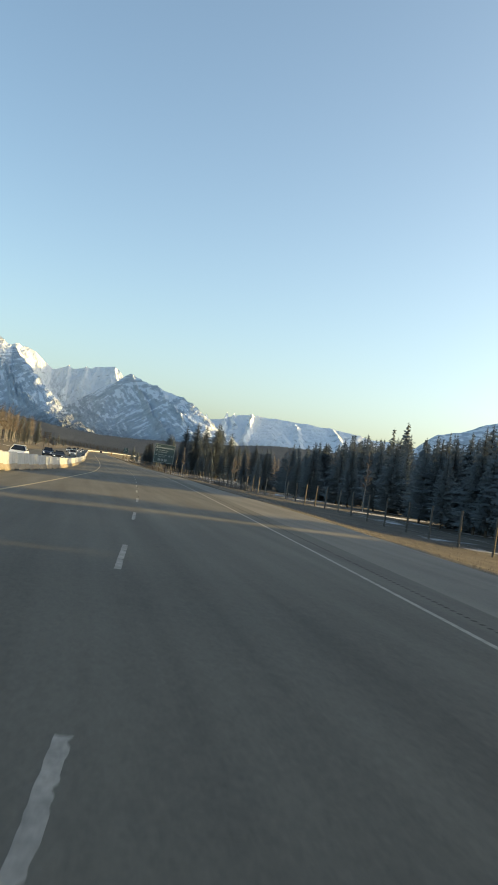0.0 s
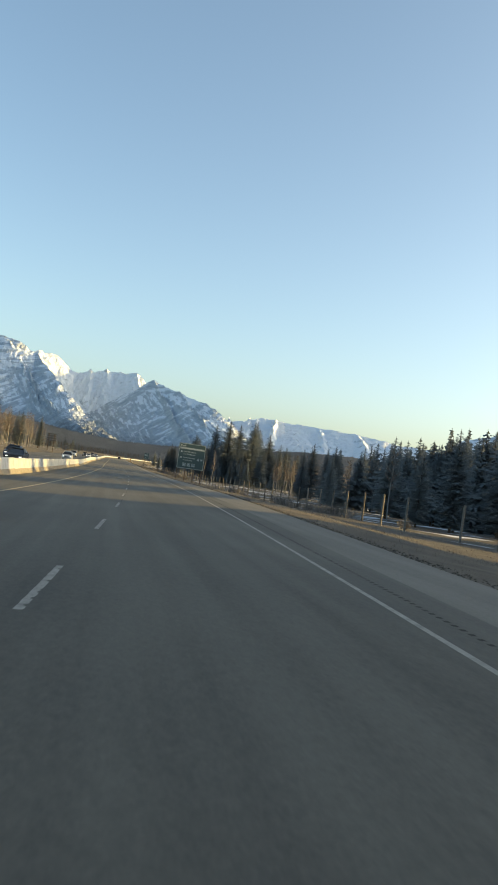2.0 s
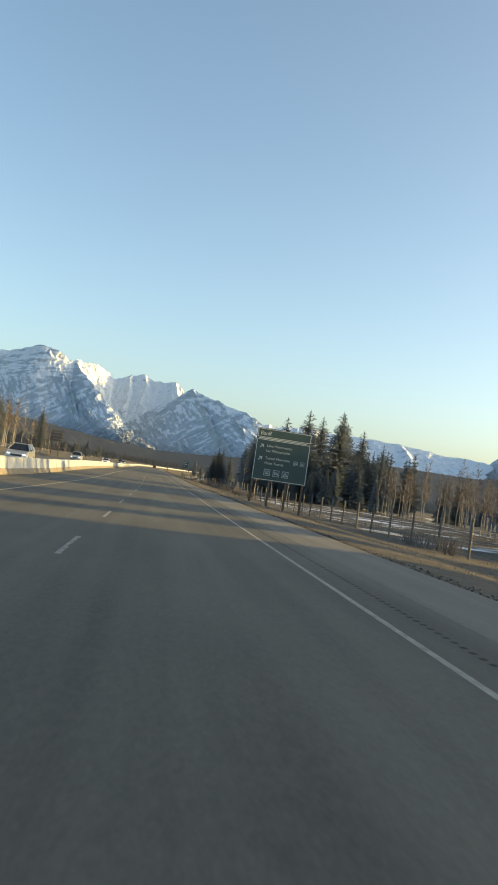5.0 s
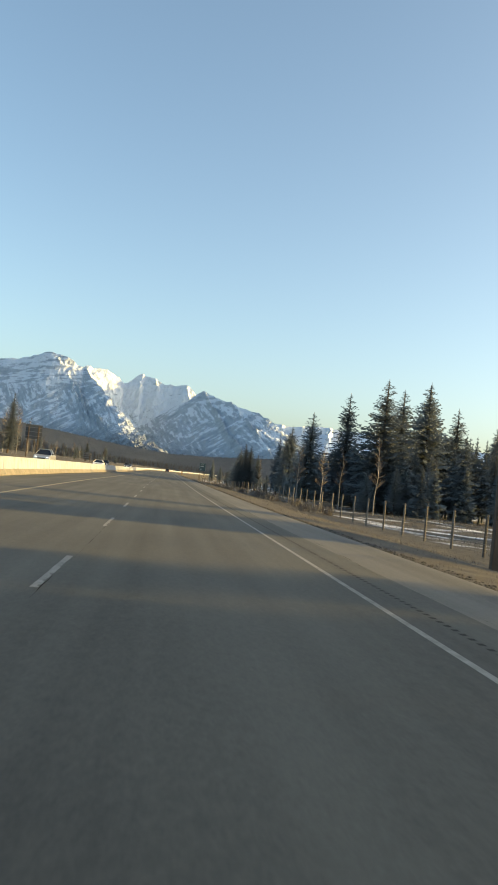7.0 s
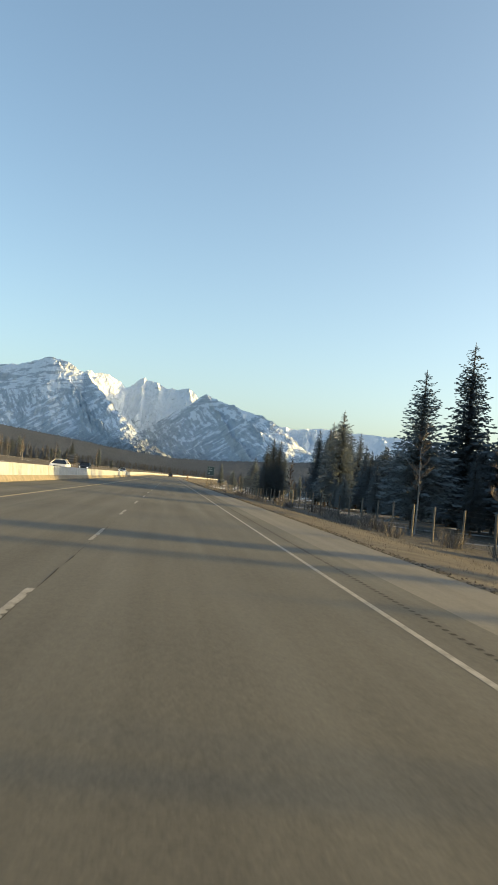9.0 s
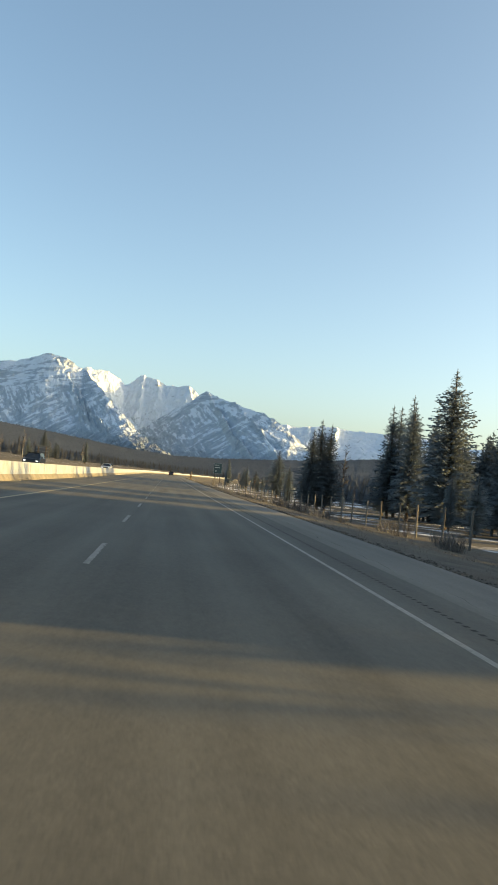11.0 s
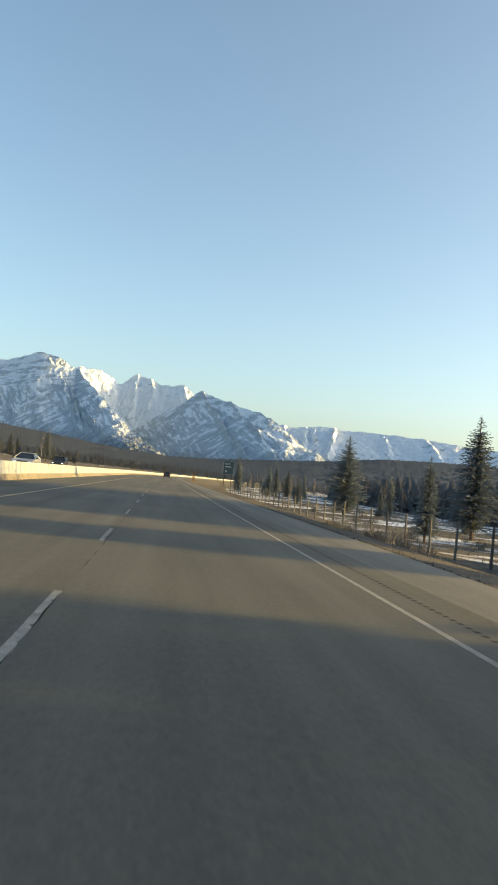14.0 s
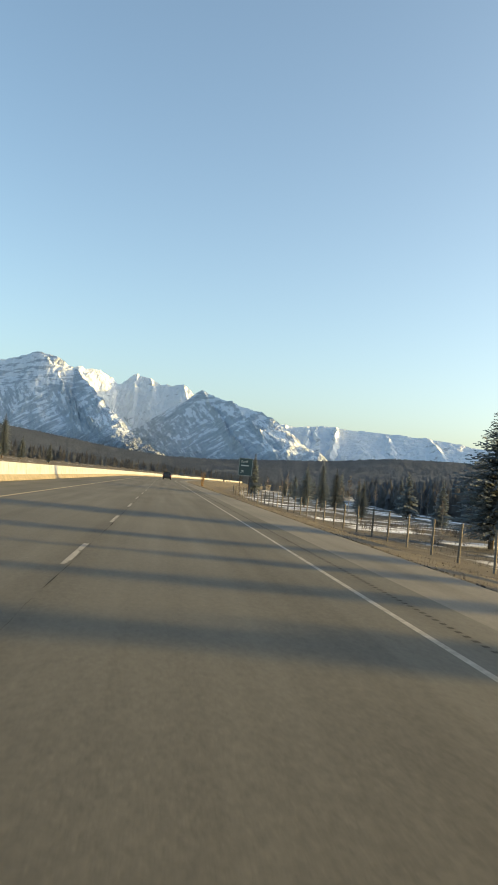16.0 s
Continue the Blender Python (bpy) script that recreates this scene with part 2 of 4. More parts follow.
def hazy_mountain_material(name, tree_line, snow_shift):
    """Forest low down, then broken rock and snow in tilted ledges, with distance haze mixed into their colours."""
    m = bpy.data.materials.new(name)
    m.use_nodes = True
    nt = m.node_tree
    L = nt.links.new
    p = nt.nodes["Principled BSDF"]
    p.inputs["Roughness"].default_value, p.inputs["Specular IOR Level"].default_value = 0.9, 0.1
    geo = nt.nodes.new("ShaderNodeNewGeometry")
    sep, sepn = nt.nodes.new("ShaderNodeSeparateXYZ"), nt.nodes.new("ShaderNodeSeparateXYZ")
    L(geo.outputs["Position"], sep.inputs[0])
    L(geo.outputs["Normal"], sepn.inputs[0])

    def math_node(op, a, b, c=None):
        n = nt.nodes.new("ShaderNodeMath")
        n.operation = op
        for i, v in enumerate((a, b, c)):
            if v is None:
                continue
            if isinstance(v, (int, float)):
                n.inputs[i].default_value = v
            else:
                L(v, n.inputs[i])
        return n.outputs[0]

    def noise_tex(s, d, stretch=(1, 1, 1), dip=0):
        mp = nt.nodes.new("ShaderNodeMapping")
        mp.vector_type = "TEXTURE"
        stretch = tuple(1 / v for v in stretch)
        mp.inputs["Rotation"].default_value = (0, radians(dip), 0)
        mp.inputs["Scale"].default_value = stretch
        L(geo.outputs["Position"], mp.inputs[0])
        n = nt.nodes.new("ShaderNodeTexNoise")
        n.inputs["Scale"].default_value, n.inputs["Detail"].default_value, n.inputs["Roughness"].default_value = s, d, 0.6
        L(mp.outputs[0], n.inputs["Vector"])
        return n.outputs["Fac"]

    def step(src, lo, hi):
        n = nt.nodes.new("ShaderNodeMapRange")
        n.interpolation_type = "SMOOTHSTEP"
        L(src, n.inputs[0])
        n.inputs[1].default_value, n.inputs[2].default_value = lo, hi
        return n.outputs[0]

    def blend(f, a, b):
        x = nt.nodes.new("ShaderNodeMix")
        x.data_type = "RGBA"
        L(f, x.inputs[0])
        for k, v in ((6, a), (7, b)):
            if isinstance(v, tuple):
                x.inputs[k].default_value = (*v, 1)
            else:
                L(v, x.inputs[k])
        return x.outputs[2]

    big, mid, fine = noise_tex(0.0035, 5), noise_tex(0.02, 8), noise_tex(0.09, 6)
    # thin streaks of snow: ledges that dip a little, ramps that rise to the right, gullies that fall to the right
    ledge = noise_tex(0.05, 5, (0.16, 0.16, 1.0), -6)
    ramp_up = noise_tex(0.06, 6, (0.14, 0.14, 1.0), -34)
    gully = noise_tex(0.055, 6, (0.16, 0.16, 1.0), 52)
    where = step(noise_tex(0.004, 3), 0.42, 0.58)
    high = step(sep.outputs[2], 330.0, 430.0)
    # rock paled and blued: the haze of distance is put into its colour
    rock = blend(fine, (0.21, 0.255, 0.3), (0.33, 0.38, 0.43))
    streak = math_node("MULTIPLY_ADD", where, math_node("SUBTRACT", gully, ramp_up), ramp_up)
    streak = math_node("MULTIPLY_ADD", high, math_node("SUBTRACT", ledge, streak), streak)
    amount = math_node("MULTIPLY_ADD", streak, 1.7, math_node("MULTIPLY_ADD", mid, 0.7, math_node("MULTIPLY_ADD", big, 0.5, snow_shift)))
    amount = math_node("MULTIPLY_ADD", sepn.outputs[2], 0.3, math_node("MULTIPLY_ADD", sep.outputs[2], 0.0005, amount))
    snow = step(amount, 1.72, 1.86)
    thin = math_node("MULTIPLY", step(amount, 1.25, 1.72), 0.5)
    # snow, its thin dusting and the woods carry the same painted blue-grey haze
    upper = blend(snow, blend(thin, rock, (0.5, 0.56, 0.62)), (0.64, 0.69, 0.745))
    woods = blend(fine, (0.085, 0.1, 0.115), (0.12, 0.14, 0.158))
    edge = math_node("MULTIPLY_ADD", mid, -170.0, math_node("MULTIPLY_ADD", big, -150.0, sep.outputs[2]))
    line = step(edge, tree_line - 230, tree_line - 90)
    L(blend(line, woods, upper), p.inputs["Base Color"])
    b = nt.nodes.new("ShaderNodeBump")
    b.inputs["Strength"].default_value, b.inputs["Distance"].default_value = 0.9, 12.0
    L(mid, b.inputs["Height"])
    L(b.outputs[0], p.inputs["Normal"])
    return m


GROUND = ground_material()

# ---- making things ----


def part(name, bm, material, parent, label="", smooth=False):
    """Links a bmesh, or (verts, faces), as one mesh under a thing or part."""
    me = bpy.data.meshes.new(name)
    if isinstance(bm, tuple):
        me.from_pydata(bm[0], [], bm[1])
        me.update()
    else:
        bmesh.ops.recalc_face_normals(bm, faces=bm.faces)
        bm.to_mesh(me)
        bm.free()
    if smooth:
        me.polygons.foreach_set("use_smooth", [True] * len(me.polygons))
    me.materials.append(material)
    ob = new(name, me)
    ob.parent = parent
    if label:
        ob["label"] = label
    return ob


def thing(name, label, category, group="", kind=""):
    return tagged(new(name), label, category, group, kind)


def box(bm, size, at=(0, 0, 0), bevel=0.0, turn=None):
    m = Matrix.Translation(at) @ (turn or Matrix()) @ Matrix.Diagonal((*size, 1))
    made = bmesh.ops.create_cube(bm, size=1, matrix=m)["verts"]
    if bevel:
        edges = list({e for v in made for e in v.link_edges})
        bmesh.ops.bevel(bm, geom=edges, offset=bevel, segments=2, affect="EDGES", clamp_overlap=True)
    return bm


def tube(verts, faces, path, radii, sides=6):
    """Adds a tapered tube along path to the lists."""
    rings = []
    for i, (p, r) in enumerate(zip(path, radii)):
        a = Vector(path[max(i - 1, 0)])
        b = Vector(path[min(i + 1, len(path) - 1)])
        d = (b - a).normalized()
        s = d.cross(Vector((0.31, 0.95, 0.05))).normalized()
        q = d.cross(s)
        k = len(verts)
        for j in range(sides):
            w = 2 * math.pi * j / sides
            verts.append(tuple(Vector(p) + s * (r * math.cos(w)) + q * (r * math.sin(w))))
        rings.append(k)
    for k0, k1 in zip(rings, rings[1:]):
        for j in range(sides):
            faces.append((k0 + j, k0 + (j + 1) % sides, k1 + (j + 1) % sides, k1 + j))
    faces.append(tuple(rings[-1] + j for j in range(sides)))


def spline(xs, ys):
    """A natural cubic through the knots, straight on beyond the ends."""
    xs, ys = np.array(xs, float), np.array(ys, float)
    n = len(xs)
    h = np.diff(xs)
    a = np.eye(n)
    r = np.zeros(n)
    for i in range(1, n - 1):
        a[i, i - 1:i + 2] = h[i - 1], 2 * (h[i - 1] + h[i]), h[i]
        r[i] = 6 * ((ys[i + 1] - ys[i]) / h[i] - (ys[i] - ys[i - 1]) / h[i - 1])
    c = np.linalg.solve(a, r)

    def at(x):
        x = min(max(x, xs[0]), xs[-1])
        i = min(max(int(np.searchsorted(xs, x)) - 1, 0), n - 2)
        l, u = xs[i + 1] - x, x - xs[i]
        return float((c[i] * l ** 3 + c[i + 1] * u ** 3) / (6 * h[i]) + (ys[i] / h[i] - c[i] * h[i] / 6) * l + (ys[i + 1] / h[i] - c[i + 1] * h[i] / 6) * u)
    return at


# ---- the lie of the land ----
# u is the way across from the white edge line, to the right; y runs along the road
edge_x = spline((-420, -340, -300, -256, -228, -200, -171, -143, -114, -85, -57, 0, 71, 128, 200, 320, 400, 500, 650, 800),
                (-23.5, -14.2, -10.1, -5.52, -3.3, -1.59, -0.08, 0.88, 1.6, 2.0, 2.35, 2.45, 2.8, 2.97, 3.18, 3.55, 4.7, 14, 44, 115))
road_z = spline((-420, -340, -256, -228, -199, -171, -142, -105, -80, -57, 0, 71, 128, 200, 400, 800), (4.5, 3.2, 2.08, 1.72, 1.41, 1.11, 0.84, 0.48, 0.28, 0.13, 0, -0.1, -0.22, -0.25, -0.3, -0.3))
bank = spline((-420, -256, -200, -143, -100, -57, -20, 20, 200, 800), (0.008, 0.008, 0.033, 0.054, 0.03, 0.022, 0.003, 0, 0, 0))
OPPOSITE = 0.4         # the oncoming carriageway lies higher
LANE, YELLOW, BARRIER, PAVED = -3.7, -7.9, -11.4, 2.65


def road_at(y, u, lift=0.0):
    """A point of the carriageway."""
    slope = (edge_x(y + 2) - edge_x(y - 2)) / 4
    k = 1 / math.hypot(1, slope)
    return Vector((edge_x(y) + u * k, y - u * slope * k, road_z(y) + (u + 2.6) * bank(y) + lift))


RIGHT_FALL = spline((2.6, 4, 7, 11, 15, 30, 80, 200, 500), (-0.05, -0.14, -0.55, -1.2, -1.5, -1.6, -2.2, -3, -4))
LEFT_FALL = spline((-500, -200, -90, -50, -36, -31, -27.5, -25, -12), (16, 7, 3.4, 2.0, 1.2, 0.9, 0.26, 0.26, 0.26))


def ground_z(x, y):
    yc = min(max(y, -420), 800)
    u = x - edge_x(yc)
    z = road_z(yc) + (min(max(u, -27), 14) + 2.6) * bank(yc)
    if u > 2.6:
        deep = min(max((y - 90) / 120, 0), 1)
        z += RIGHT_FALL(u) * (1 + 0.55 * deep * deep * (3 - 2 * deep))
    elif u < -12:
        z += LEFT_FALL(min(u, -13)) if u < -12.9 else -0.12
    else:
        z -= 0.12
    if 14 < u < 400:
        z += 0.35 * noise.noise((x * 0.05, y * 0.05, 0)) * min(1, (u - 14) / 10)
    far = min(max((math.hypot(x, y) - 600) / 1500, 0), 1)
    return z * (1 - far) - 4 * far


def structure(name, verts, faces, material, label, category, smooth=False):
    ob = part(name, (verts, faces), material, None, smooth=smooth)
    return tagged(ob, label, category, kind="structure")


def wider(y):
    """How much broader the shoulder is at y, where the road comes out of its bend."""
    k = min(max((-185 - y) / 40, 0), 1)
    return 1.25 * k * k * (3 - 2 * k)


def strip(y0, y1, dy, us, lift, flare=False):
    """A ribbon of the carriageway between the ways across us."""
    verts, faces = [], []
    n = max(1, round((y1 - y0) / dy))
    k = len(us)
    for i in range(n + 1):
        y = y0 + (y1 - y0) * i / n
        for j, u in enumerate(us):
            verts.append(tuple(road_at(y, u + (wider(y) if flare and u > 1.1 else 0), lift[j] if isinstance(lift, tuple) else lift)))
    for i in range(n):
        for j in range(k - 1):
            a = i * k + j
            faces.append((a, a + 1, a + k + 1, a + k))
    return verts, faces


# ---- ground, roads and lines ----
def build_ground():
    ys = list(np.arange(-420, 700, 7.0)) + list(np.arange(700, 1500, 40.0)) + list(np.arange(1500, 4700, 160.0))
    ys = [-2500, -1500, -1000, -700, -550] + ys
    us = [-4200, -3000, -2000, -1400, -900, -600, -400, -280, -200, -140, -100, -75, -60, -50, -43, -38, -34, -31, -29, -27.5, -25, -20, -16, -13, -12.4,
          -8, -4, 0, 2.4, 2.7, 3.2, 4, 5, 6, 7, 8, 9.5, 11, 12.5, 14, 16, 18, 21, 24, 28, 33, 40, 50, 65, 85, 110, 150, 200, 280, 400, 600, 900, 1400, 2000, 3000, 4200]
    verts, faces, snow = [], [], []
    for y in ys:
        ex = edge_x(min(max(y, -420), 800))
        for u in us:
            x = ex + u
            verts.append((x, y, ground_z(x, y)))
            s = -0.3
            if u > 17:
                s = 0.05 + 0.06 * min(1, max(0, (y - 110) / 60)) - 0.3 * min(1, max(0, (u - 120) / 80))
            elif u > 13:
                s = -0.06
            elif u < -30:
                s = -0.02
            snow.append(s)
    k = len(us)
    for i in range(len(ys) - 1):
        for j in range(k - 1):
            a = i * k + j
            faces.append((a, a + 1, a + k + 1, a + k))
    ob = structure("ground", verts, faces, GROUND, "dry tan grass verge and valley floor with thin snow patches", "ground", smooth=True)
    at = ob.data.attributes.new("snowiness", "FLOAT", "POINT")
    at.data.foreach_set("value", snow)


build_ground()
v, f = strip(-420, 800, 4, (-11.5, -7.9, -3.7, 0.0, 0.6, 1.02), (0.0, 0.0, 0.0, 0.0, 0.0, -0.005))
structure("road", v, f, ASPHALT, "grey worn asphalt carriageway of a divided highway", "road")
v, f = strip(-420, 800, 4, (1.02, 1.4, 2.4, PAVED, PAVED + 0.15), (-0.005, -0.01, -0.02, -0.03, -0.16), True)
structure("road_shoulder", v, f, SHOULDER, "pale worn asphalt shoulder beside the edge line", "road shoulder")
v, f = strip(-420, 800, 6, (-26.5, -26.3, -20, -12.6, -12.4, -11.5), (OPPOSITE - 0.16, OPPOSITE, OPPOSITE, OPPOSITE, 0.0, 0.0))
structure("opposite_road", v, f, ASPHALT, "grey asphalt carriageway for oncoming traffic behind the barrier", "road")


def line(y0, y1, u, width, material, label, lift=0.0015, dy=4.0, name="road_line"):
    v, f = strip(y0, y1, dy, (u - width / 2, u + width / 2), lift)
    return structure(name, v, f, material, label, "road marking")


line(-420, 800, 0.04, 0.078, WHITE_LINE, "worn solid white edge line on the asphalt", name="edge_line")
line(-420, 800, YELLOW, 0.14, YELLOW_LINE, "faded solid yellow edge line beside the barrier shoulder", name="yellow_line")
line(-420, 800, -13.1, 0.12, YELLOW_LINE, "faded yellow edge line of the oncoming carriageway", OPPOSITE + 0.004, name="yellow_line")
line(-420, 800, -20.4, 0.12, WHITE_LINE, "worn white edge line of the oncoming carriageway", OPPOSITE + 0.004, name="edge_line")
def lane_dash(y0, y1, u, seed):
    """A dash whose paint has flaked along both edges, here and there right across."""
    rng = random.Random(1000 + seed)
    verts, faces = [], []
    for j in range(41):
        y = y0 + (y1 - y0) * j / 40
        a = 0.045 + rng.uniform(-0.006, 0.003)
        b = 0.045 - (rng.uniform(0.01, 0.05) if rng.random() < 0.22 else rng.uniform(-0.003, 0.008))
        verts += [tuple(road_at(y, u - a, 0.0015)), tuple(road_at(y, u + b, 0.0015))]
        if j:
            faces.append((2 * j - 2, 2 * j - 1, 2 * j + 1, 2 * j))
    structure("lane_dash", verts, faces, WHITE_LINE, "worn white lane dash on the asphalt", "road marking")


DASH_END = 8.2         # far end of one of the dashes
for i in range(-33, 70):
    y = DASH_END + (9.0 if i < 0 else 8.9) * i
    lane_dash(y - 3.0, y, LANE + 0.02 * math.sin(i * 2.1), i)


# ---- mountains ----
def ridge(name, profile, crest, foot, tree_line, snow_shift, label, rough, seed, steep=1.25, crag=4.0, ribs=(), fineness=0.08, cover=None):
    """A mountain side below a skyline given as (azimuth, elevation) in degrees from the middle of the drive.

    ribs are spurs that run down the side: azimuth and height share of both ends, metres proud, degrees broad.
    """
    az, el = [p[0] for p in profile], [p[1] for p in profile]
    na, nr = int((az[-1] - az[0]) / fineness), 72 if fineness < 0.1 else 30
    verts, faces = [], []
    for i in range(na + 1):
        a = az[0] + (az[-1] - az[0]) * i / na
        r = float(np.interp(a, [c[0] for c in crest], [c[1] for c in crest]))
        e = sum(float(np.interp(a + d, az, el)) for d in (-0.16, -0.06, 0.06, 0.16)) / 4
        top = r * math.tan(radians(e)) * 1.03 + 7
        end = max(0, min(1, (a - az[0]) / 0.6, (az[-1] - a) / 0.6))
        for j in range(nr + 4):
            k = j / nr                      # 0 at the foot, 1 on the crest, more behind it
            d = r - foot * (1 - k)
            x, y = d * math.sin(radians(a)), d * math.cos(radians(a))
            h = top * (max(k, 0) ** steep if k <= 1 else 1 - (k - 1) * 6)
            flank = max(0.0, math.sin(math.pi * min(k, 1) ** 1.1))
            across = radians(a) * 4400 + 90 * noise.noise((x * 0.002, y * 0.002, seed))
            # gullies that lean as they run down the side, then crags of all sizes
            lean = d * 0.35
            g = noise.ridged_multi_fractal(((across + lean) * 0.0034, d * 0.0012, seed), 0.9, 2.1, 5, 1.0, 2.0) - 1.0
            c = noise.fractal((x * 0.011, y * 0.011, seed), 0.75, 2.1, 5)
            rise = flank * rough * (0.5 * g + 0.14 * c) + crag * c * 1.6 * min(1, max(0, k * 3 - 0.3))
            for a0, k0, a1, k1, proud, broad in ribs:
                t = (k0 - k) / (k0 - k1)
                if -0.05 < t < 1.1:
                    off = abs(a - (a0 + (a1 - a0) * t) + 0.25 * noise.noise((t * 6, seed, a0))) / (broad * (0.35 + 0.65 * max(t, 0)))
                    rise += proud * max(0, 1 - off) * min(1, 0.15 + max(t, 0) * 4) * min(1, (1.1 - t) * 4)
            verts.append((x, y, h + end * rise - 6))
    w = nr + 4
    for i in range(na):
        for j in range(w - 1):
            a = i * w + j
            faces.append((a, a + w, a + w + 1, a + 1))
    ob = part(name, (verts, faces), cover or hazy_mountain_material(name + "_hazy_slopes", tree_line, snow_shift), None)
    return tagged(ob, label, "mountain", kind="structure")


ridge("mountain", ((-40, 4.2), (-34, 5.8), (-28, 5.0), (-22, 6.4), (-17, 5.6), (-14.5, 6.0), (-12.2, 6.2), (-10.5, 6.42), (-9.5, 6.95), (-8.8, 7.1), (-8.0, 7.0), (-7.3, 6.75), (-6.4, 6.3), (-5.2, 5.2), (-4.1, 4.2), (-2.3, 2.6), (-0.5, 1.4), (1.5, 0.6)),
      ((-40, 4950), (-14, 4950), (-6.5, 4500), (1.5, 2900)), 800, 110, -0.08, "snow-streaked grey rock mountain with a flat summit", 42, 3.3, crag=8.0,
      ribs=((-8.5, 0.98, -8.2, 0.9, 11, 0.24),) + tuple((-7.6 + 0.5 * i, 0.86 - 0.05 * i, -6.1 + 0.5 * i, 0.48, 22 + 6 * (i % 2), 0.28) for i in range(5)))
ridge("mountain", ((-9, 4.5), (-7.4, 5.6), (-6.8, 6.1), (-6.33, 6.4), (-5.6, 6.56), (-4.9, 6.35), (-4.2, 6.1), (-3.46, 5.68), (-2.63, 6.24), (-1.78, 6.32), (-1.24, 6.17), (-0.32, 5.94), (0.51, 5.87), (0.85, 6.16), (1.19, 5.98), (1.7, 5.52), (3.0, 5.0), (5.5, 4.2), (8, 3.4)),
      ((-9, 4930), (-2.2, 4960), (8, 4350)), 600, 120, 0.24, "high snowfield peaks with bright white faces", 38, 9.1, crag=13.0, ribs=((-6.3, 1.0, -5.6, 0.7, 25, 0.5), (-2.2, 1.0, -2.5, 0.6, 26, 0.4), (-1.4, 1.0, -0.9, 0.78, 16, 0.3), (0.9, 1.0, 1.5, 0.8, 20, 0.4)))
ridge("mountain", ((-6, 0.9), (-3.8, 1.8), (-2.7, 2.45), (-0.8, 3.6), (0.7, 4.72), (1.6, 5.3), (2.05, 5.66), (2.35, 5.82), (2.65, 5.62), (3.6, 5.32), (4.6, 5.18), (5.4, 4.9), (6.5, 4.7), (7.2, 4.45), (7.8, 4.1), (8.8, 3.3), (10.2, 2.4), (12, 1.5), (13.5, 0.9)),
      ((-6, 4680), (2.35, 4300), (13.5, 3100)), 720, 70, -0.06, "triangular rock mountain with tilted snow ledges", 50, 5.7, crag=7.0, ribs=((2.35, 1.0, 6.6, 0.15, 34, 0.5), (4.6, 0.97, 9.3, 0.3, 13, 0.5)))
ridge("mountain", ((5.5, 3.6), (7.4, 4.1), (8.7, 4.0), (9.3, 4.0), (10.8, 4.22), (12.6, 4.1), (15.9, 4.05), (17.4, 3.96), (18.6, 3.9), (20.6, 3.65), (22.5, 3.5), (24, 3.45), (26, 3.0), (30, 2.0)),
      ((5.5, 4980), (30, 4100)), 850, 120, 0.2, "long pale snowy ridge with cliffs", 30, 1.9, crag=4.0,
      ribs=((8.3, 1.0, 8.6, 0.5, 34, 0.35), (9.9, 1.0, 9.8, 0.55, 40, 0.3), (10.3, 0.98, 10.6, 0.7, 26, 0.2), (11.9, 1.0, 11.6, 0.5, 44, 0.4), (15.2, 0.98, 15.9, 0.6, 16, 0.5), (18.3, 0.97, 19.4, 0.6, 18, 0.6)))
ridge("mountain", ((21.5, 1.2), (23.4, 2.6), (24.2, 3.2), (25.0, 3.9), (25.8, 4.5), (28.0, 5.1), (31, 6.3), (35, 6.6), (42, 5.6), (50, 6.0)),
      ((21.5, 4500), (50, 4200)), 1300, 220, -0.1, "dark wooded mountain shoulder with patchy snow", 60, 7.7)
HILL = ridge("wooded_hill", ((-48, 2.2), (-30, 2.6), (-20, 2.5), (-11.5, 2.15), (-7.6, 1.8), (-3.6, 1.35), (0.4, 1.1), (3.5, 1.2), (6.6, 1.45), (10.7, 1.75), (14.7, 2.25), (18.7, 2.4), (24, 2.3), (32, 2.7), (45, 2.5)),
      ((-48, 2000), (45, 2000)), 1100, 900, -1.2, "dark spruce-covered hills along the valley", 2, 2.2, steep=1.0, crag=0.0, fineness=0.2, cover=FAR_NEEDLE)


# ---- concrete barrier ----
CONCRETE_FOOT = mat("road_grimed_concrete", (0.15, 0.138, 0.118), 0.95, vary=0.4, scale=1.6, fine=18, bump=0.3, spec=0.2)


def barrier_mesh(length):
    """One precast length with the sloping safety profile, its lower ends chamfered, along +y."""
    half = [(0.40, 0.0), (0.40, 0.08), (0.22, 0.36), (0.115, 1.04), (0.085, 1.09)]
    ring = half + [(-x, z) for x, z in reversed(half)]
    verts, faces = [], []
    ends = ((0.0, 0.95), (0.05, 1.0), (length - 0.14, 1.0), (length - 0.09, 0.95))
    for y, k in ends:
        verts += [(x * k, y, z * (0.5 + 0.5 * k)) for x, z in ring]
    n = len(ring)
    for e in range(3):
        for j in range(n):
            faces.append((e * n + j, e * n + (j + 1) % n, (e + 1) * n + (j + 1) % n, (e + 1) * n + j))
    faces.append(tuple(range(n)))
    faces.append(tuple(3 * n + j for j in reversed(range(n))))
    me = bpy.data.meshes.new("concrete_barrier")
    me.from_pydata(verts, [], faces)
    me.materials.append(CONCRETE)
    me.materials.append(CONCRETE_FOOT)
    for f in me.polygons:
        if len(f.vertices) == 4 and f.center.z < 0.24:
            f.material_index = 1
    return me


